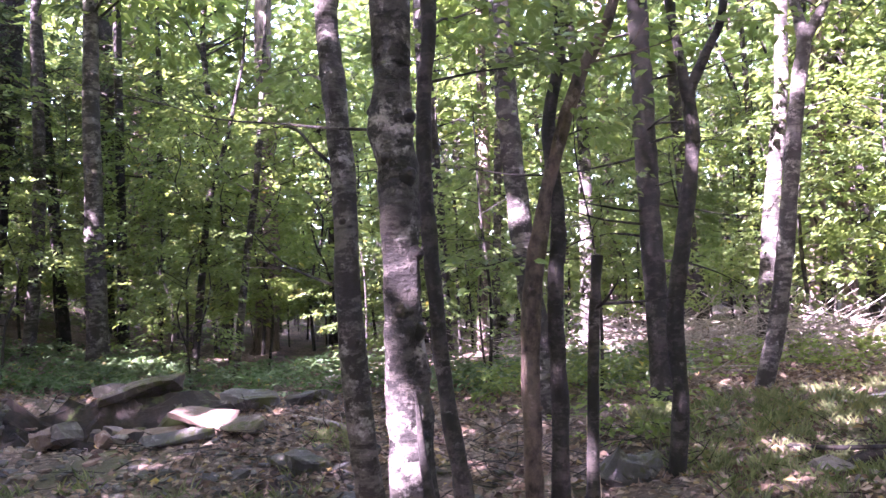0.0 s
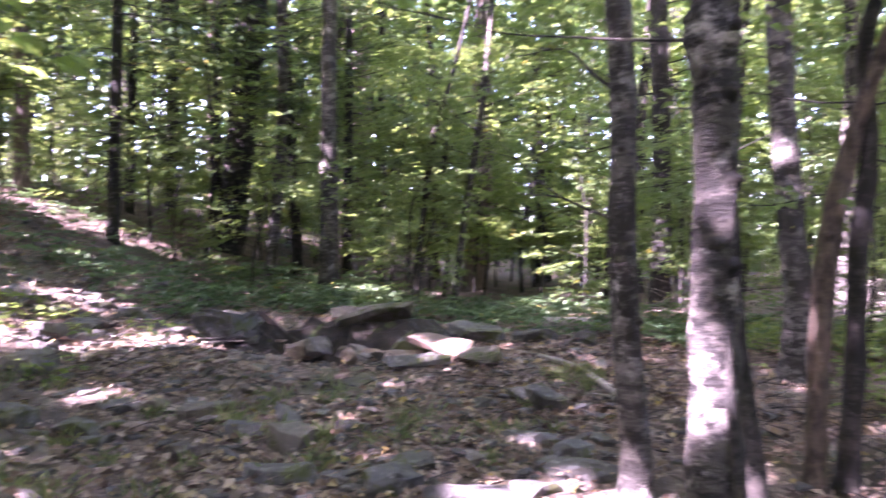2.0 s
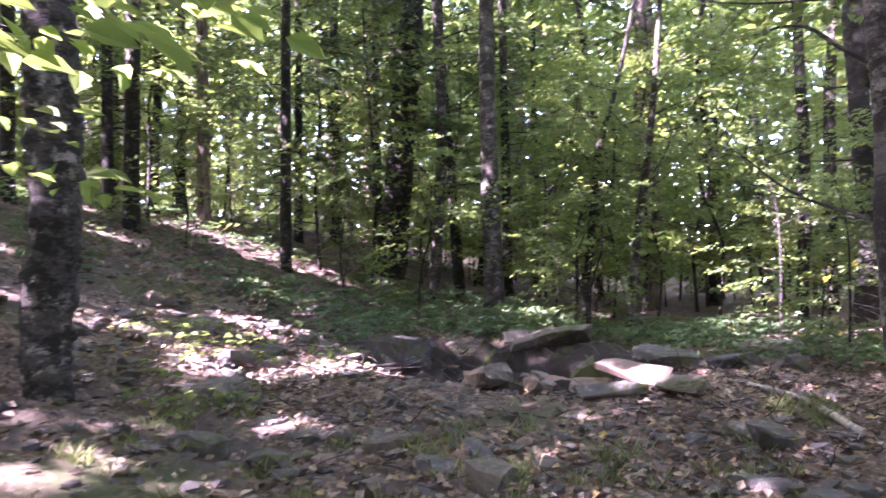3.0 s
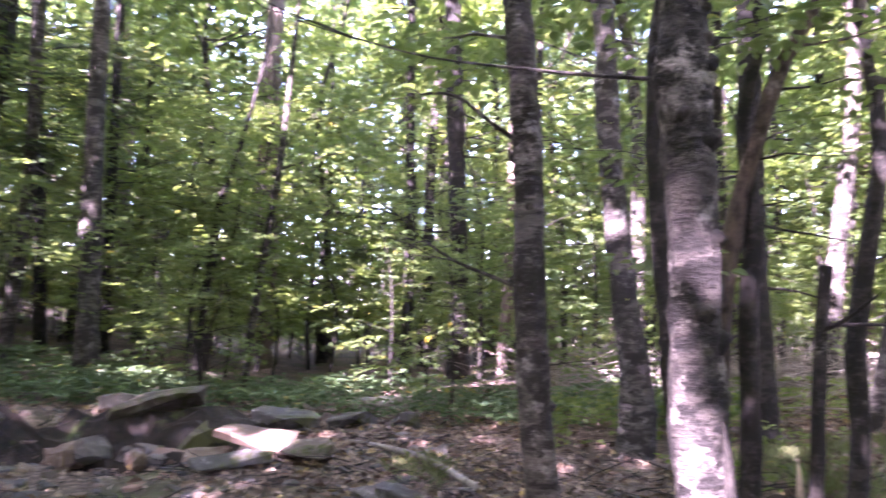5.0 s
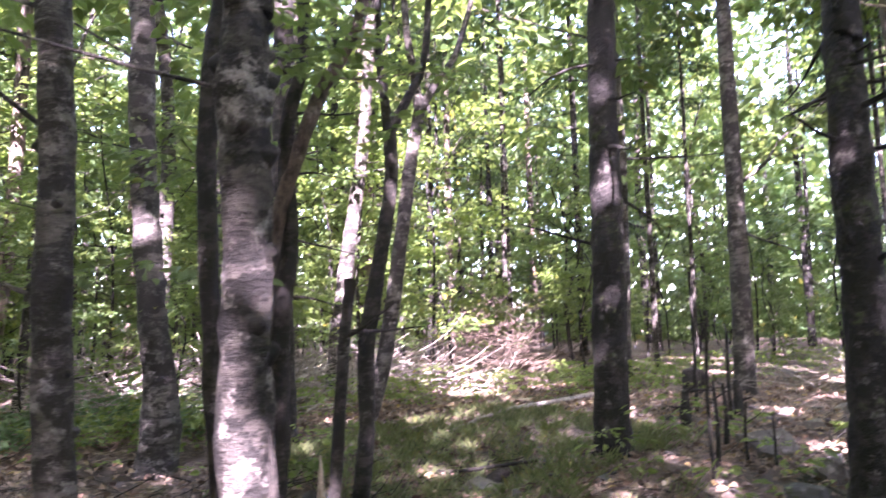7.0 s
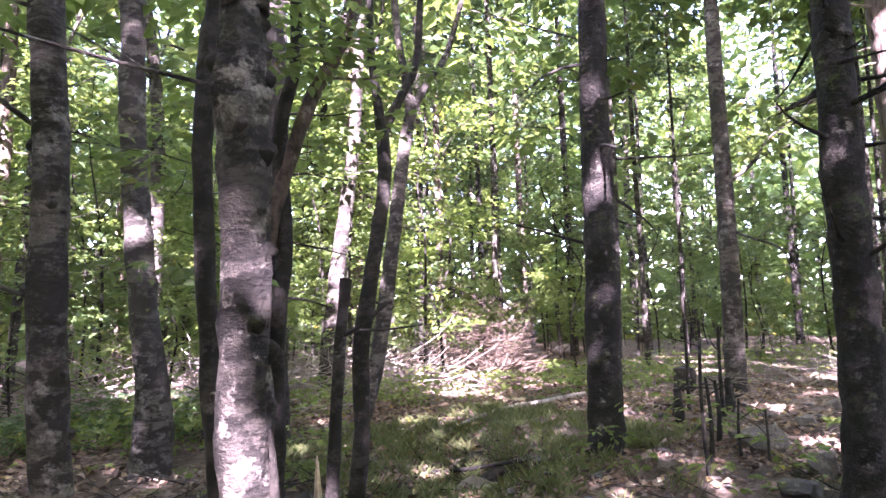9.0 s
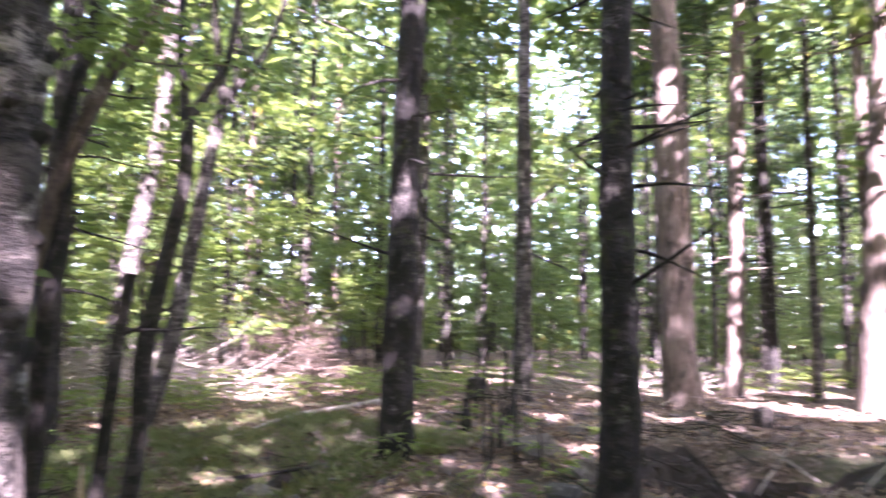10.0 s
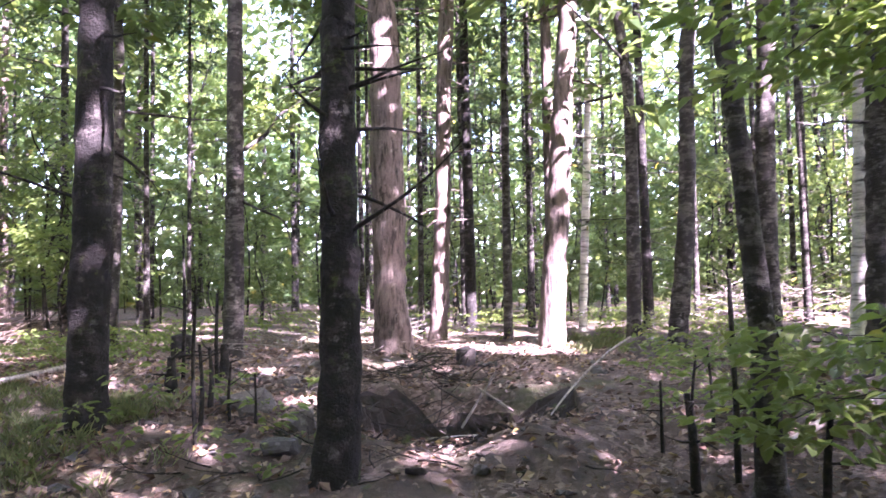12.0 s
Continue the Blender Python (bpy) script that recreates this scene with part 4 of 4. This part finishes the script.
    p = p / np.linalg.norm(p, axis=1)[:, None]
    p = np.sign(p) * np.abs(p) ** 0.45 * np.array([sx, sy, sz]) * 0.58
    bm = bmesh.new()
    for v in p:
        bm.verts.new(v)
    bmesh.ops.convex_hull(bm, input=bm.verts[:])
    loose = [v for v in bm.verts if not v.link_faces]
    bmesh.ops.delete(bm, geom=loose, context="VERTS")
    bmesh.ops.subdivide_edges(bm, edges=bm.edges[:], cuts=2 if sx > 0.3 else 1, use_grid_fill=True)
    for v in bm.verts:
        v.co += noise.noise_vector(v.co * (2.2 / sx) + Vector((x, y, seed))) * sz * 0.30 + noise.noise_vector(v.co * (7 / sx) + Vector((y, x, seed))) * sz * 0.10
    me = bpy.data.meshes.new(name)
    bm.to_mesh(me)
    bm.free()
    me.materials.append(material)
    ob = new(name, me)
    ob.matrix_world = pose(x, y, gz(x, y) + sz * 0.12 + lift, tilt[0], tilt[1], turn)
    return tagged(ob, label, "rock", group)


rock(-3.5, 8.55, 0.85, 0.45, 0.2, 10, STONE_MOSSY, "large brown slab of rock with moss", (4, -12), 0.10)
rock(-2.98, 8.12, 0.5, 0.42, 0.42, -20, STONE_MOSS, "moss-covered boulder under a slab", (0, 6), 0.02)
rock(-2.15, 6.75, 0.66, 0.32, 0.12, -18, STONE_RUSTY, "pinkish flat slab lying in sunlight", (8, 8), 0.12)
rock(-1.75, 6.5, 0.42, 0.22, 0.10, -12, STONE_MOSSY, "flat stone with yellow moss", (4, 4), 0.10)
rock(-2.3, 6.35, 0.62, 0.16, 0.09, 26, STONE, "long narrow grey stone beside slabs", (0, -4), 0.05)
rock(-2.55, 6.7, 0.34, 0.24, 0.09, 8, STONE_RUSTY, "rusty flat slab beside a hollow", (6, 0), 0.04)
rock(-2.95, 6.85, 0.24, 0.26, 0.2, 30, STONE_RUSTY, "rusty pale rock in sunlight", (10, 0), 0.12)
rock(-3.2, 6.95, 0.55, 0.24, 0.14, 35, STONE_RUSTY, "rust-coloured flat rock in a hollow", (0, -12), 0.16)
rock(-3.55, 6.75, 0.28, 0.22, 0.16, -15, STONE_RUSTY, "rusty pale rock in sunlight", (8, 10), 0.1)
rock(-3.75, 7.0, 0.28, 0.24, 0.22, 40, STONE_PALE, "pale rock in sunlight", (0, 10), 0.12)
rock(-4.0, 8.85, 0.42, 0.3, 0.14, 5, STONE_PALE, "pale flat rock behind the hollow", (0, 0), 0.1)
rock(-2.2, 8.3, 0.6, 0.4, 0.12, -25, STONE, "grey flat stone tilted on the floor", (10, 6), 0.1)
rock(-1.5, 8.5, 0.55, 0.4, 0.16, 15, STONE, "grey flat stone among low plants", (0, 0), 0.04)
rock(-0.95, 8.55, 0.3, 0.25, 0.2, 15, STONE, "small grey boulder among low plants", (0, 0), 0.03)
rock(-1.02, 5.75, 0.34, 0.26, 0.16, 40, STONE, "blue-grey block with a split corner", (6, 10), 0.03)
rock(-5.2, 7.8, 0.75, 0.45, 0.32, 8, STONE, "large rounded grey boulder", (0, 4), 0.08)
rock(1.33, 5.14, 0.34, 0.26, 0.26, 20, STONE, "grey boulder among dead leaves", (0, 8), 0.04)
rock(2.62, 4.9, 0.3, 0.26, 0.22, 5, STONE_MOSSY, "brown rock among grass", (0, 0), 0.03)
rock(4.6, 3.65, 0.42, 0.36, 0.24, 15, STONE_PALE, "white lichen-covered rock on brown litter", (0, 6), 0.02)
rock(4.25, 3.05, 0.3, 0.2, 0.2, 25, STONE_PALE, "white lichen-covered rock on brown litter", (0, 6), 0.02)
rock(3.75, 3.0, 0.36, 0.26, 0.1, 15, STONE, "flat grey stone on brown litter", (0, 4), 0.02)
rock(5.5, 3.6, 0.2, 0.16, 0.1, 0, STONE_PALE, "small pale stone on brown litter", (0, 0), 0.02)
rock(6.9, 3.9, 0.3, 0.2, 0.1, 0, STONE_PALE, "small pale stone on brown litter", (0, 0), 0.02)
rock(9.2, -0.3, 0.5, 0.4, 0.25, 10, STONE_PALE, "pale rock at the clearing edge", (0, 0), 0.02)
rock(8.3, 0.1, 0.35, 0.35, 0.35, 10, STONE_PALE, "pale rock at the clearing edge", (0, 0), 0.02)
rng = np.random.default_rng(24)
for i in range(16):
    x, y = rng.uniform(-3.75, -2.75), rng.uniform(6.5, 6.95)
    rock(x, y, rng.uniform(0.14, 0.34), rng.uniform(0.12, 0.2), rng.uniform(0.10, 0.19), rng.uniform(0, 180), (STONE_RUSTY, STONE_RUSTY, STONE_PALE)[i % 3], "rusty broken rock piled in a hollow", (rng.uniform(-25, 25), rng.uniform(-25, 25)), rng.uniform(0.06, 0.16), seed=i, group="rocks in the hollow")
rng = np.random.default_rng(21)
for i in range(300):
    x, y = rng.uniform(-6.8, -0.7), rng.uniform(3.9, 8.2)
    if i > 90:
        x, y = rng.uniform(-7.5, -3.6), rng.uniform(3.8, 9.0)
    if i > 122:
        x, y = rng.uniform(2.6, 8.5), rng.uniform(0.6, 5.5)
    if i > 135:
        x, y = rng.uniform(-6.5, -0.4), rng.uniform(3.4, 8.0)
    s = rng.uniform(0.05, 0.16) if i > 135 else rng.uniform(0.08, 0.30) * (1 if rng.uniform() < 0.75 else 1.4)
    if 122 < i <= 135 or (-4.6 < x < -1.6 and 5.2 < y < 8.2):
        s = min(s, rng.uniform(0.06, 0.14))
    rock(x, y, s * rng.uniform(0.9, 1.6), s * rng.uniform(0.6, 1.1), s * rng.uniform(0.28, 0.6), rng.uniform(0, 180), (STONE, STONE, STONE_MOSSY, STONE, STONE_PALE)[rng.integers(0, 5)], tilt=(rng.uniform(-10, 10), rng.uniform(-10, 10)), seed=i)


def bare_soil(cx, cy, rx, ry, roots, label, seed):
    """Torn dark soil lining a hollow, shade put into its colour, with clods and root ends."""
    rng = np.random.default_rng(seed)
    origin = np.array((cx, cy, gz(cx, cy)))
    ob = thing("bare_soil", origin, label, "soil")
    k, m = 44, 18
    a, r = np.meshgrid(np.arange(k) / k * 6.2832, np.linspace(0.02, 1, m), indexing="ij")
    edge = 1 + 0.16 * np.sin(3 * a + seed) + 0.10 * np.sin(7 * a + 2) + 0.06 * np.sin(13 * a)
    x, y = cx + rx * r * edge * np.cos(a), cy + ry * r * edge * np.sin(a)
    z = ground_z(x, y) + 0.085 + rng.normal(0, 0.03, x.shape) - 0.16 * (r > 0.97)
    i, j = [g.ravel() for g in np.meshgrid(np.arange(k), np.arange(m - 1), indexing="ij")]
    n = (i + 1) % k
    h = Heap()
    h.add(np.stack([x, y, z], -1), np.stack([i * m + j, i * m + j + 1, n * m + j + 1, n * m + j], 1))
    part("soil", h.mesh("soil", SHADED_ROOT_EARTH, False, origin), ob)
    for _ in range(roots):
        b = rng.uniform(0, 6.28)
        px, py = cx + rx * 0.8 * math.cos(b), cy + ry * 0.8 * math.sin(b)
        t = Heap()
        tube(t, limb_rows((px, py, gz(px, py) + 0.03), b + 3.14 + rng.normal(0, 0.7), rng.uniform(-0.1, 0.5), rng.uniform(0.25, 0.6), 0.011, rng, 0.3, 4), 0.06, 5)
        part("root", t.mesh("root", SHADED_ROOT_EARTH, True, origin), ob)


bare_soil(4.98, 1.95, 0.68, 0.98, 14, "torn soil with root ends, darkened for the shade in a hollow", 61)
bare_soil(-3.75, 7.62, 1.6, 1.02, 16, "torn soil with root ends, darkened for the shade among rocks", 62)


def rubble(name, boxes, material, label, seed):
    """Small broken stones and clods strewn over the floor."""
    rng = np.random.default_rng(seed)
    ball = bmesh.new()
    bmesh.ops.create_icosphere(ball, subdivisions=1, radius=1)
    v0 = np.array([v.co[:] for v in ball.verts])
    f0 = np.array([[v.index for v in f.verts] for f in ball.faces])
    ball.free()
    h = Heap()
    for x0, y0, x1, y1, n in boxes:
        for _ in range(n):
            x, y, size = rng.uniform(x0, x1), rng.uniform(y0, y1), 0.022 + 0.05 * rng.uniform() ** 2.2
            v = np.sign(v0) * np.abs(v0) ** 0.7 * rng.uniform(0.6, 1.25, v0.shape) * np.array([size * rng.uniform(0.9, 1.7), size, size * rng.uniform(0.3, 0.7)])
            b = rng.uniform(0, 6.28)
            c, w = math.cos(b), math.sin(b)
            v = v @ np.array([[c, w, 0], [-w, c, 0], [0, 0, 1]])
            v[:, 2] += v[:, 0] * rng.normal(0, 0.25)
            h.add(v + np.array([x, y, gz(x, y) + size * 0.2]), f0)
    tagged(new(name, h.mesh(name, material)), label, "stones", kind="stuff")


rubble("rubble", [(-7.5, 3.0, -0.5, 8.6, 800), (-11, 4, -6, 9, 250), (-2.5, 3.0, 0.6, 6, 160), (2.5, 0.5, 8.5, 5.5, 160)], STONE, "small broken grey stones on the floor", 71)
rubble("rubble", [(-7.5, 3.2, -1.0, 8.6, 380), (-11, 4, -6, 9, 120)], STONE_RUSTY, "small rusty brown stones on the floor", 72)


# ---- logs, sticks and brush ----
def log(name, pts, material, label, category="log", lump=0.06, twigs=0, seed=1):
    rng = np.random.default_rng(seed)
    h = Heap()
    rows = [(x, y, gz(x, y) + dz, r) for x, y, dz, r in pts]
    tube(h, rows, 0.08, 10, lump, rng)
    origin = np.array(rows[0][:3])
    ob = tagged(new(name, h.mesh(name, material, True, origin)), label, category)
    ob.location = origin
    for _ in range(twigs):
        i = rng.integers(1, len(rows))
        t = Heap()
        tube(t, limb_rows(rows[i][:3], rng.uniform(0, 6.28), rng.uniform(0.1, 0.7), rng.uniform(0.2, 0.6), 0.007, rng, 0.2, 3), 0.08, 5)
        part("twig", t.mesh("twig", material, True, origin), ob)
    return ob


log("fallen_log", [(3.4, 6.1, 0.03, 0.016), (4.4, 6.35, 0.05, 0.024), (5.4, 6.6, 0.06, 0.03), (6.4, 6.75, 0.08, 0.035)], WEATHERED, "pale weathered pole lying on the forest floor")
log("fallen_branch", [(-1.5, 7.4, 0.03, 0.02), (-0.9, 6.7, 0.05, 0.026), (-0.5, 6.0, 0.05, 0.03)], WEATHERED, "weathered branch lying on stony ground", twigs=3)
log("fallen_log", [(2.2, 5.7, 0.02, 0.018), (2.7, 5.3, 0.04, 0.018), (3.3, 4.9, 0.03, 0.015)], DARK_BARK, "thin weathered pole in the grass")
log("dead_stick", [(4.6, 1.35, 0.05, 0.006), (5.2, 1.0, 0.22, 0.010), (5.7, 0.7, 0.36, 0.012), (6.4, 0.45, 0.36, 0.010)], WEATHERED, "bent weathered stick propped over a hollow", "stick")
log("dead_stick", [(5.0, 2.3, 0.30, 0.010), (5.0, 1.9, 0.36, 0.010), (4.9, 1.2, 0.10, 0.008)], WEATHERED, "thin pale stick across a hollow", "stick")
log("dead_stick", [(5.4, 2.0, 0.2, 0.012), (5.5, 1.7, 0.52, 0.010)], WEATHERED, "short pale stick standing in a hollow", "stick")
log("dead_stick", [(5.5, 1.55, 0.12, 0.012), (5.4, 1.85, 0.56, 0.010)], WEATHERED, "short pale stick standing in a hollow", "stick")
log("fallen_log", [(4.0, -0.3, 0.08, 0.03), (4.7, -1.0, 0.10, 0.035), (5.6, -2.2, 0.12, 0.04)], WEATHERED, "dead pole lying among leaves")
log("fallen_log", [(4.9, -0.1, 0.06, 0.03), (5.4, -0.9, 0.10, 0.03), (6.5, -2.2, 0.12, 0.03)], DARK_BARK, "dark dead pole lying among leaves")
log("fallen_log", [(-1.6, 9.9, 0.1, 0.08), (-0.9, 9.8, 0.12, 0.08), (-0.5, 9.8, 0.12, 0.07)], WEATHERED, "short pale log in shade")
log("split_stump", [(0.97, 4.42, -0.05, 0.045), (0.96, 4.41, 0.30, 0.036), (0.95, 4.4, 0.48, 0.022), (0.93, 4.37, 0.68, 0.003)], SPLIT_WOOD, "splintered pale stump of a snapped stem", "stump", 0.12)
log("tree_stump", [(8.1, 6.3, -0.1, 0.17), (8.1, 6.3, 0.2, 0.15), (8.1, 6.3, 0.3, 0.14)], DARK_BARK, "low dark tree stump", "stump", 0.08)
log("tree_stump", [(7.0, 2.2, -0.1, 0.12), (7.0, 2.2, 0.14, 0.11), (7.0, 2.2, 0.18, 0.10)], DARK_BARK, "low dark tree stump", "stump", 0.08)
log("tree_root", [(2.6, 4.95, -0.02, 0.05), (2.9, 5.05, 0.10, 0.07), (3.2, 5.1, 0.0, 0.05)], SHADED_ROOT_EARTH, "dark earthy root beside a hollow", "root", 0.3)


def dead_stem(x, y, height, r, lean, seed, twigs=3):
    rng = np.random.default_rng(seed)
    z = gz(x, y)
    rows = [(x, y, z - 0.1, r * 1.3), (x + lean * 0.4, y, z + height * 0.45, r), (x + lean * 0.6, y + lean * 0.3, z + height, r * 0.7)]
    ob = thing("dead_sapling", (x, y, z), "thin dead sapling standing on the forest floor", "dead sapling", "dead saplings")
    h = Heap()
    tube(h, rows, 0.06, 8, 0.08, rng)
    part("stem", h.mesh("stem", DARK_BARK, True, (x, y, z)), ob)
    for _ in range(twigs):
        p = along_rows(rows, z + height * rng.uniform(0.3, 1))
        t = Heap()
        tube(t, limb_rows(p[:3], rng.uniform(0, 6.28), rng.uniform(0, 0.7), rng.uniform(0.1, 0.35), r * 0.4, rng, 0.2, 3), 0.06, 5)
        part("twig", t.mesh("twig", DARK_BARK, True, (x, y, z)), ob)


for i, (x, y, hgt, r) in enumerate(((4.1, 0.42, 0.5, 0.012), (3.5, 0.3, 0.6, 0.028), (4.3, 0.2, 0.62, 0.013), (4.6, 0.0, 0.6, 0.012), (3.7, 0.02, 1.25, 0.018), (3.3, -0.35, 0.62, 0.022), (4.6, 4.0, 0.5, 0.02),
                                    (5.2, 4.7, 0.32, 0.05), (5.5, 4.4, 0.9, 0.02), (3.9, 3.7, 0.62, 0.016), (4.2, 3.6, 0.45, 0.012), (4.2, 3.4, 0.4, 0.01), (5.9, 5.0, 1.5, 0.018), (3.6, 3.55, 1.1, 0.014), (6.0, 4.6, 0.35, 0.05))):
    dead_stem(x, y, hgt, r, 0.12 * math.sin(i * 2.3), 300 + i)


def brush(cx, cy, rx, ry, rise, n, seed, label, longest=1.7, material=WEATHERED):
    rng = np.random.default_rng(seed)
    h = Heap()
    for _ in range(n):
        x, y = cx + rng.normal(0, rx * 0.5), cy + rng.normal(0, ry * 0.5)
        z = gz(x, y) + rise * rng.uniform(0, 1) * math.exp(-((x - cx) / rx) ** 2 - ((y - cy) / ry) ** 2)
        r = rng.uniform(0.004, 0.014)
        tube(h, limb_rows((x, y, z + 0.01), rng.uniform(0, 6.28), rng.uniform(-0.05, 0.4), rng.uniform(0.3 * longest, longest), r * (0.4 + 0.35 * longest), rng, 0.22, 4), 0.2, 4)
    tagged(new("brush_pile", h.mesh("brush_pile", material)), label, "brush pile", kind="stuff")


brush(4.8, 9.6, 2.4, 1.2, 0.5, 420, 1, "low pile of grey dead branches")
brush(2.4, 11.0, 2.6, 1.2, 0.5, 300, 2, "low pile of grey dead branches")
brush(11.0, 13.2, 1.6, 1.2, 1.6, 420, 3, "tall tangle of dead brown branches", 1.7, RED_BARK)
brush(7.2, 9.0, 1.8, 0.9, 0.3, 240, 4, "sunlit low pile of dead branches", 1.5, RED_BARK)
brush(4.0, 2.8, 2.0, 1.5, 0.05, 120, 5, "dead twigs scattered on the floor", 0.5, DARK_BARK)
brush(-1.0, 6.5, 1.8, 1.8, 0.04, 130, 6, "dead twigs scattered among stones", 0.5, DARK_BARK)
brush(-4.2, 5.6, 3.2, 2.2, 0.04, 260, 16, "dead twigs scattered among stones", 0.45, DARK_BARK)
brush(-4.6, 6.9, 1.6, 0.7, 0.10, 60, 17, "dark dead branches lying across stones", 1.0, DARK_BARK)
brush(1.0, 5.6, 1.6, 1.2, 0.10, 160, 7, "dead twigs among dead leaves", 0.5, DARK_BARK)
brush(11.0, 4.5, 3.0, 1.2, 0.35, 160, 8, "sunlit low pile of dead branches", 1.2)
brush(5.9, 2.35, 0.7, 0.5, 0.30, 110, 12, "dark tangle of roots over a hollow", 0.6, SHADED_ROOT_EARTH)
brush(2.9, 5.1, 0.4, 0.3, 0.12, 50, 13, "dark tangle of roots over a hollow", 0.4, SHADED_ROOT_EARTH)
brush(4.3, 2.2, 0.6, 0.5, 0.2, 40, 14, "dead twigs scattered on the floor", 0.6, DARK_BARK)
brush(14.0, -2.5, 2.4, 1.6, 0.7, 160, 9, "dead branches on an earth mound")


# ---- floor cover ----
def litter():
    rng = np.random.default_rng(31)
    n = 140000
    x, y = rng.uniform(-12, 11, n), rng.uniform(-1.5, 12, n)
    keep = rng.uniform(0, 1, n) < np.clip(1.2 - np.hypot(x - 0.5, y - 4.5) / 9, 0.12, 1) * np.clip(0.75 + 0.6 * np.sin(1.3 * x + 0.4 * y) * np.sin(1.1 * y - 0.3 * x), 0.2, 1)
    keep &= (pit(x, y, 4.98, 1.95, 0.66, 0.95) < 0.4) & (pit(x, y, -3.75, 7.6, 1.5, 0.95) < 0.4)
    x, y = x[keep], y[keep]
    n = len(x)
    a = rng.uniform(0, 6.28, n)
    L = rng.uniform(0.03, 0.095, n)
    h = Heap()
    add_leaves(h, np.stack([x, y, ground_z(x, y) + rng.uniform(0.01, 0.05, n)], 1), np.stack([np.cos(a), np.sin(a), rng.normal(0, 0.3, n)], 1), np.array([0, 0, 1.0]) + rng.normal(0, 0.6, (n, 3)), L, L * 0.65, False)
    tagged(new("leaf_litter", h.mesh("leaf_litter", LITTER)), "brown dead leaves lying on the forest floor", "leaf litter", kind="stuff")


litter()


def herbs(name, boxes, seed, material, size, label, height=0.3):
    """Low seedlings, a few flat leaves on each stalk."""
    rng = np.random.default_rng(seed)
    h = Heap()
    for x0, y0, x1, y1, n in boxes:
        x, y = rng.uniform(x0, x1, n), rng.uniform(y0, y1, n)
        z = ground_z(x, y) + rng.uniform(0.05, height, n)
        a = rng.uniform(0, 6.28, n)
        sprays(h, rng, np.stack([x, y, z], 1), np.stack([np.cos(a), np.sin(a), rng.normal(0.1, 0.1, n)], 1), 0.22, 8, size)
    tagged(new(name, h.mesh(name, material)), label, "undergrowth", kind="stuff")


herbs("seedlings", [(-5.6, 9.0, -0.5, 12.0, 640), (-7.5, 9.5, -4.5, 13, 500), (-0.5, 8.2, 3.0, 11, 500), (-8, 7.5, -5.5, 9.5, 200), (-13, 5, -7.5, 12, 420)], 41, LEAF_HERB, 0.085, "low green seedlings carpeting the forest floor")
herbs("seedlings", [(0.3, 7.2, 2.4, 8.8, 150), (2.5, 7.5, 5.5, 9, 160), (-6.5, 4.2, -4.5, 6.0, 40), (4.2, -1.5, 8, 0.4, 160), (3.0, 2.6, 4.8, 4.3, 40), (1.1, 5.6, 2.0, 6.4, 30), (5.5, 6.9, 9, 8.2, 160), (11, -4, 19, 9.5, 800), (9, -2, 14, 0.5, 200), (7, 6, 11, 8, 160)], 42, LEAF_PALE, 0.075, "bright green seedlings on the forest floor", 0.4)


def grass(boxes, seed):
    rng = np.random.default_rng(seed)
    h = Heap()
    for x0, y0, x1, y1, tufts in boxes:
        c = np.stack([rng.uniform(x0, x1, tufts), rng.uniform(y0, y1, tufts)], 1)
        c = np.repeat(c, 26, 0) + rng.normal(0, 0.05, (tufts * 26, 2))
        n = len(c)
        a = rng.uniform(0, 6.28, n)
        lean = rng.uniform(0.2, 1.3, n)
        along = np.stack([np.cos(a) * lean, np.sin(a) * lean, np.ones(n)], 1)
        up = np.stack([-np.cos(a), -np.sin(a), np.full(n, 0.5)], 1)
        L = rng.uniform(0.05, 0.16, n)
        add_leaves(h, np.stack([c[:, 0], c[:, 1], ground_z(c[:, 0], c[:, 1])], 1), along, up, L, rng.uniform(0.004, 0.008, n), True)
    tagged(new("grass", h.mesh("grass", GRASS)), "thin green grass tufts on the forest floor", "grass", kind="stuff")


grass([(1.7, 4.2, 4.8, 6.8, 330), (2.0, 3.6, 3.4, 4.6, 12), (-5.5, 2.8, -2.0, 4.8, 36), (-3.2, 4.2, -0.8, 5.6, 22), (-1.1, 6.2, -0.6, 6.7, 12), (8.5, -0.2, 11, 1.2, 60)], 51)
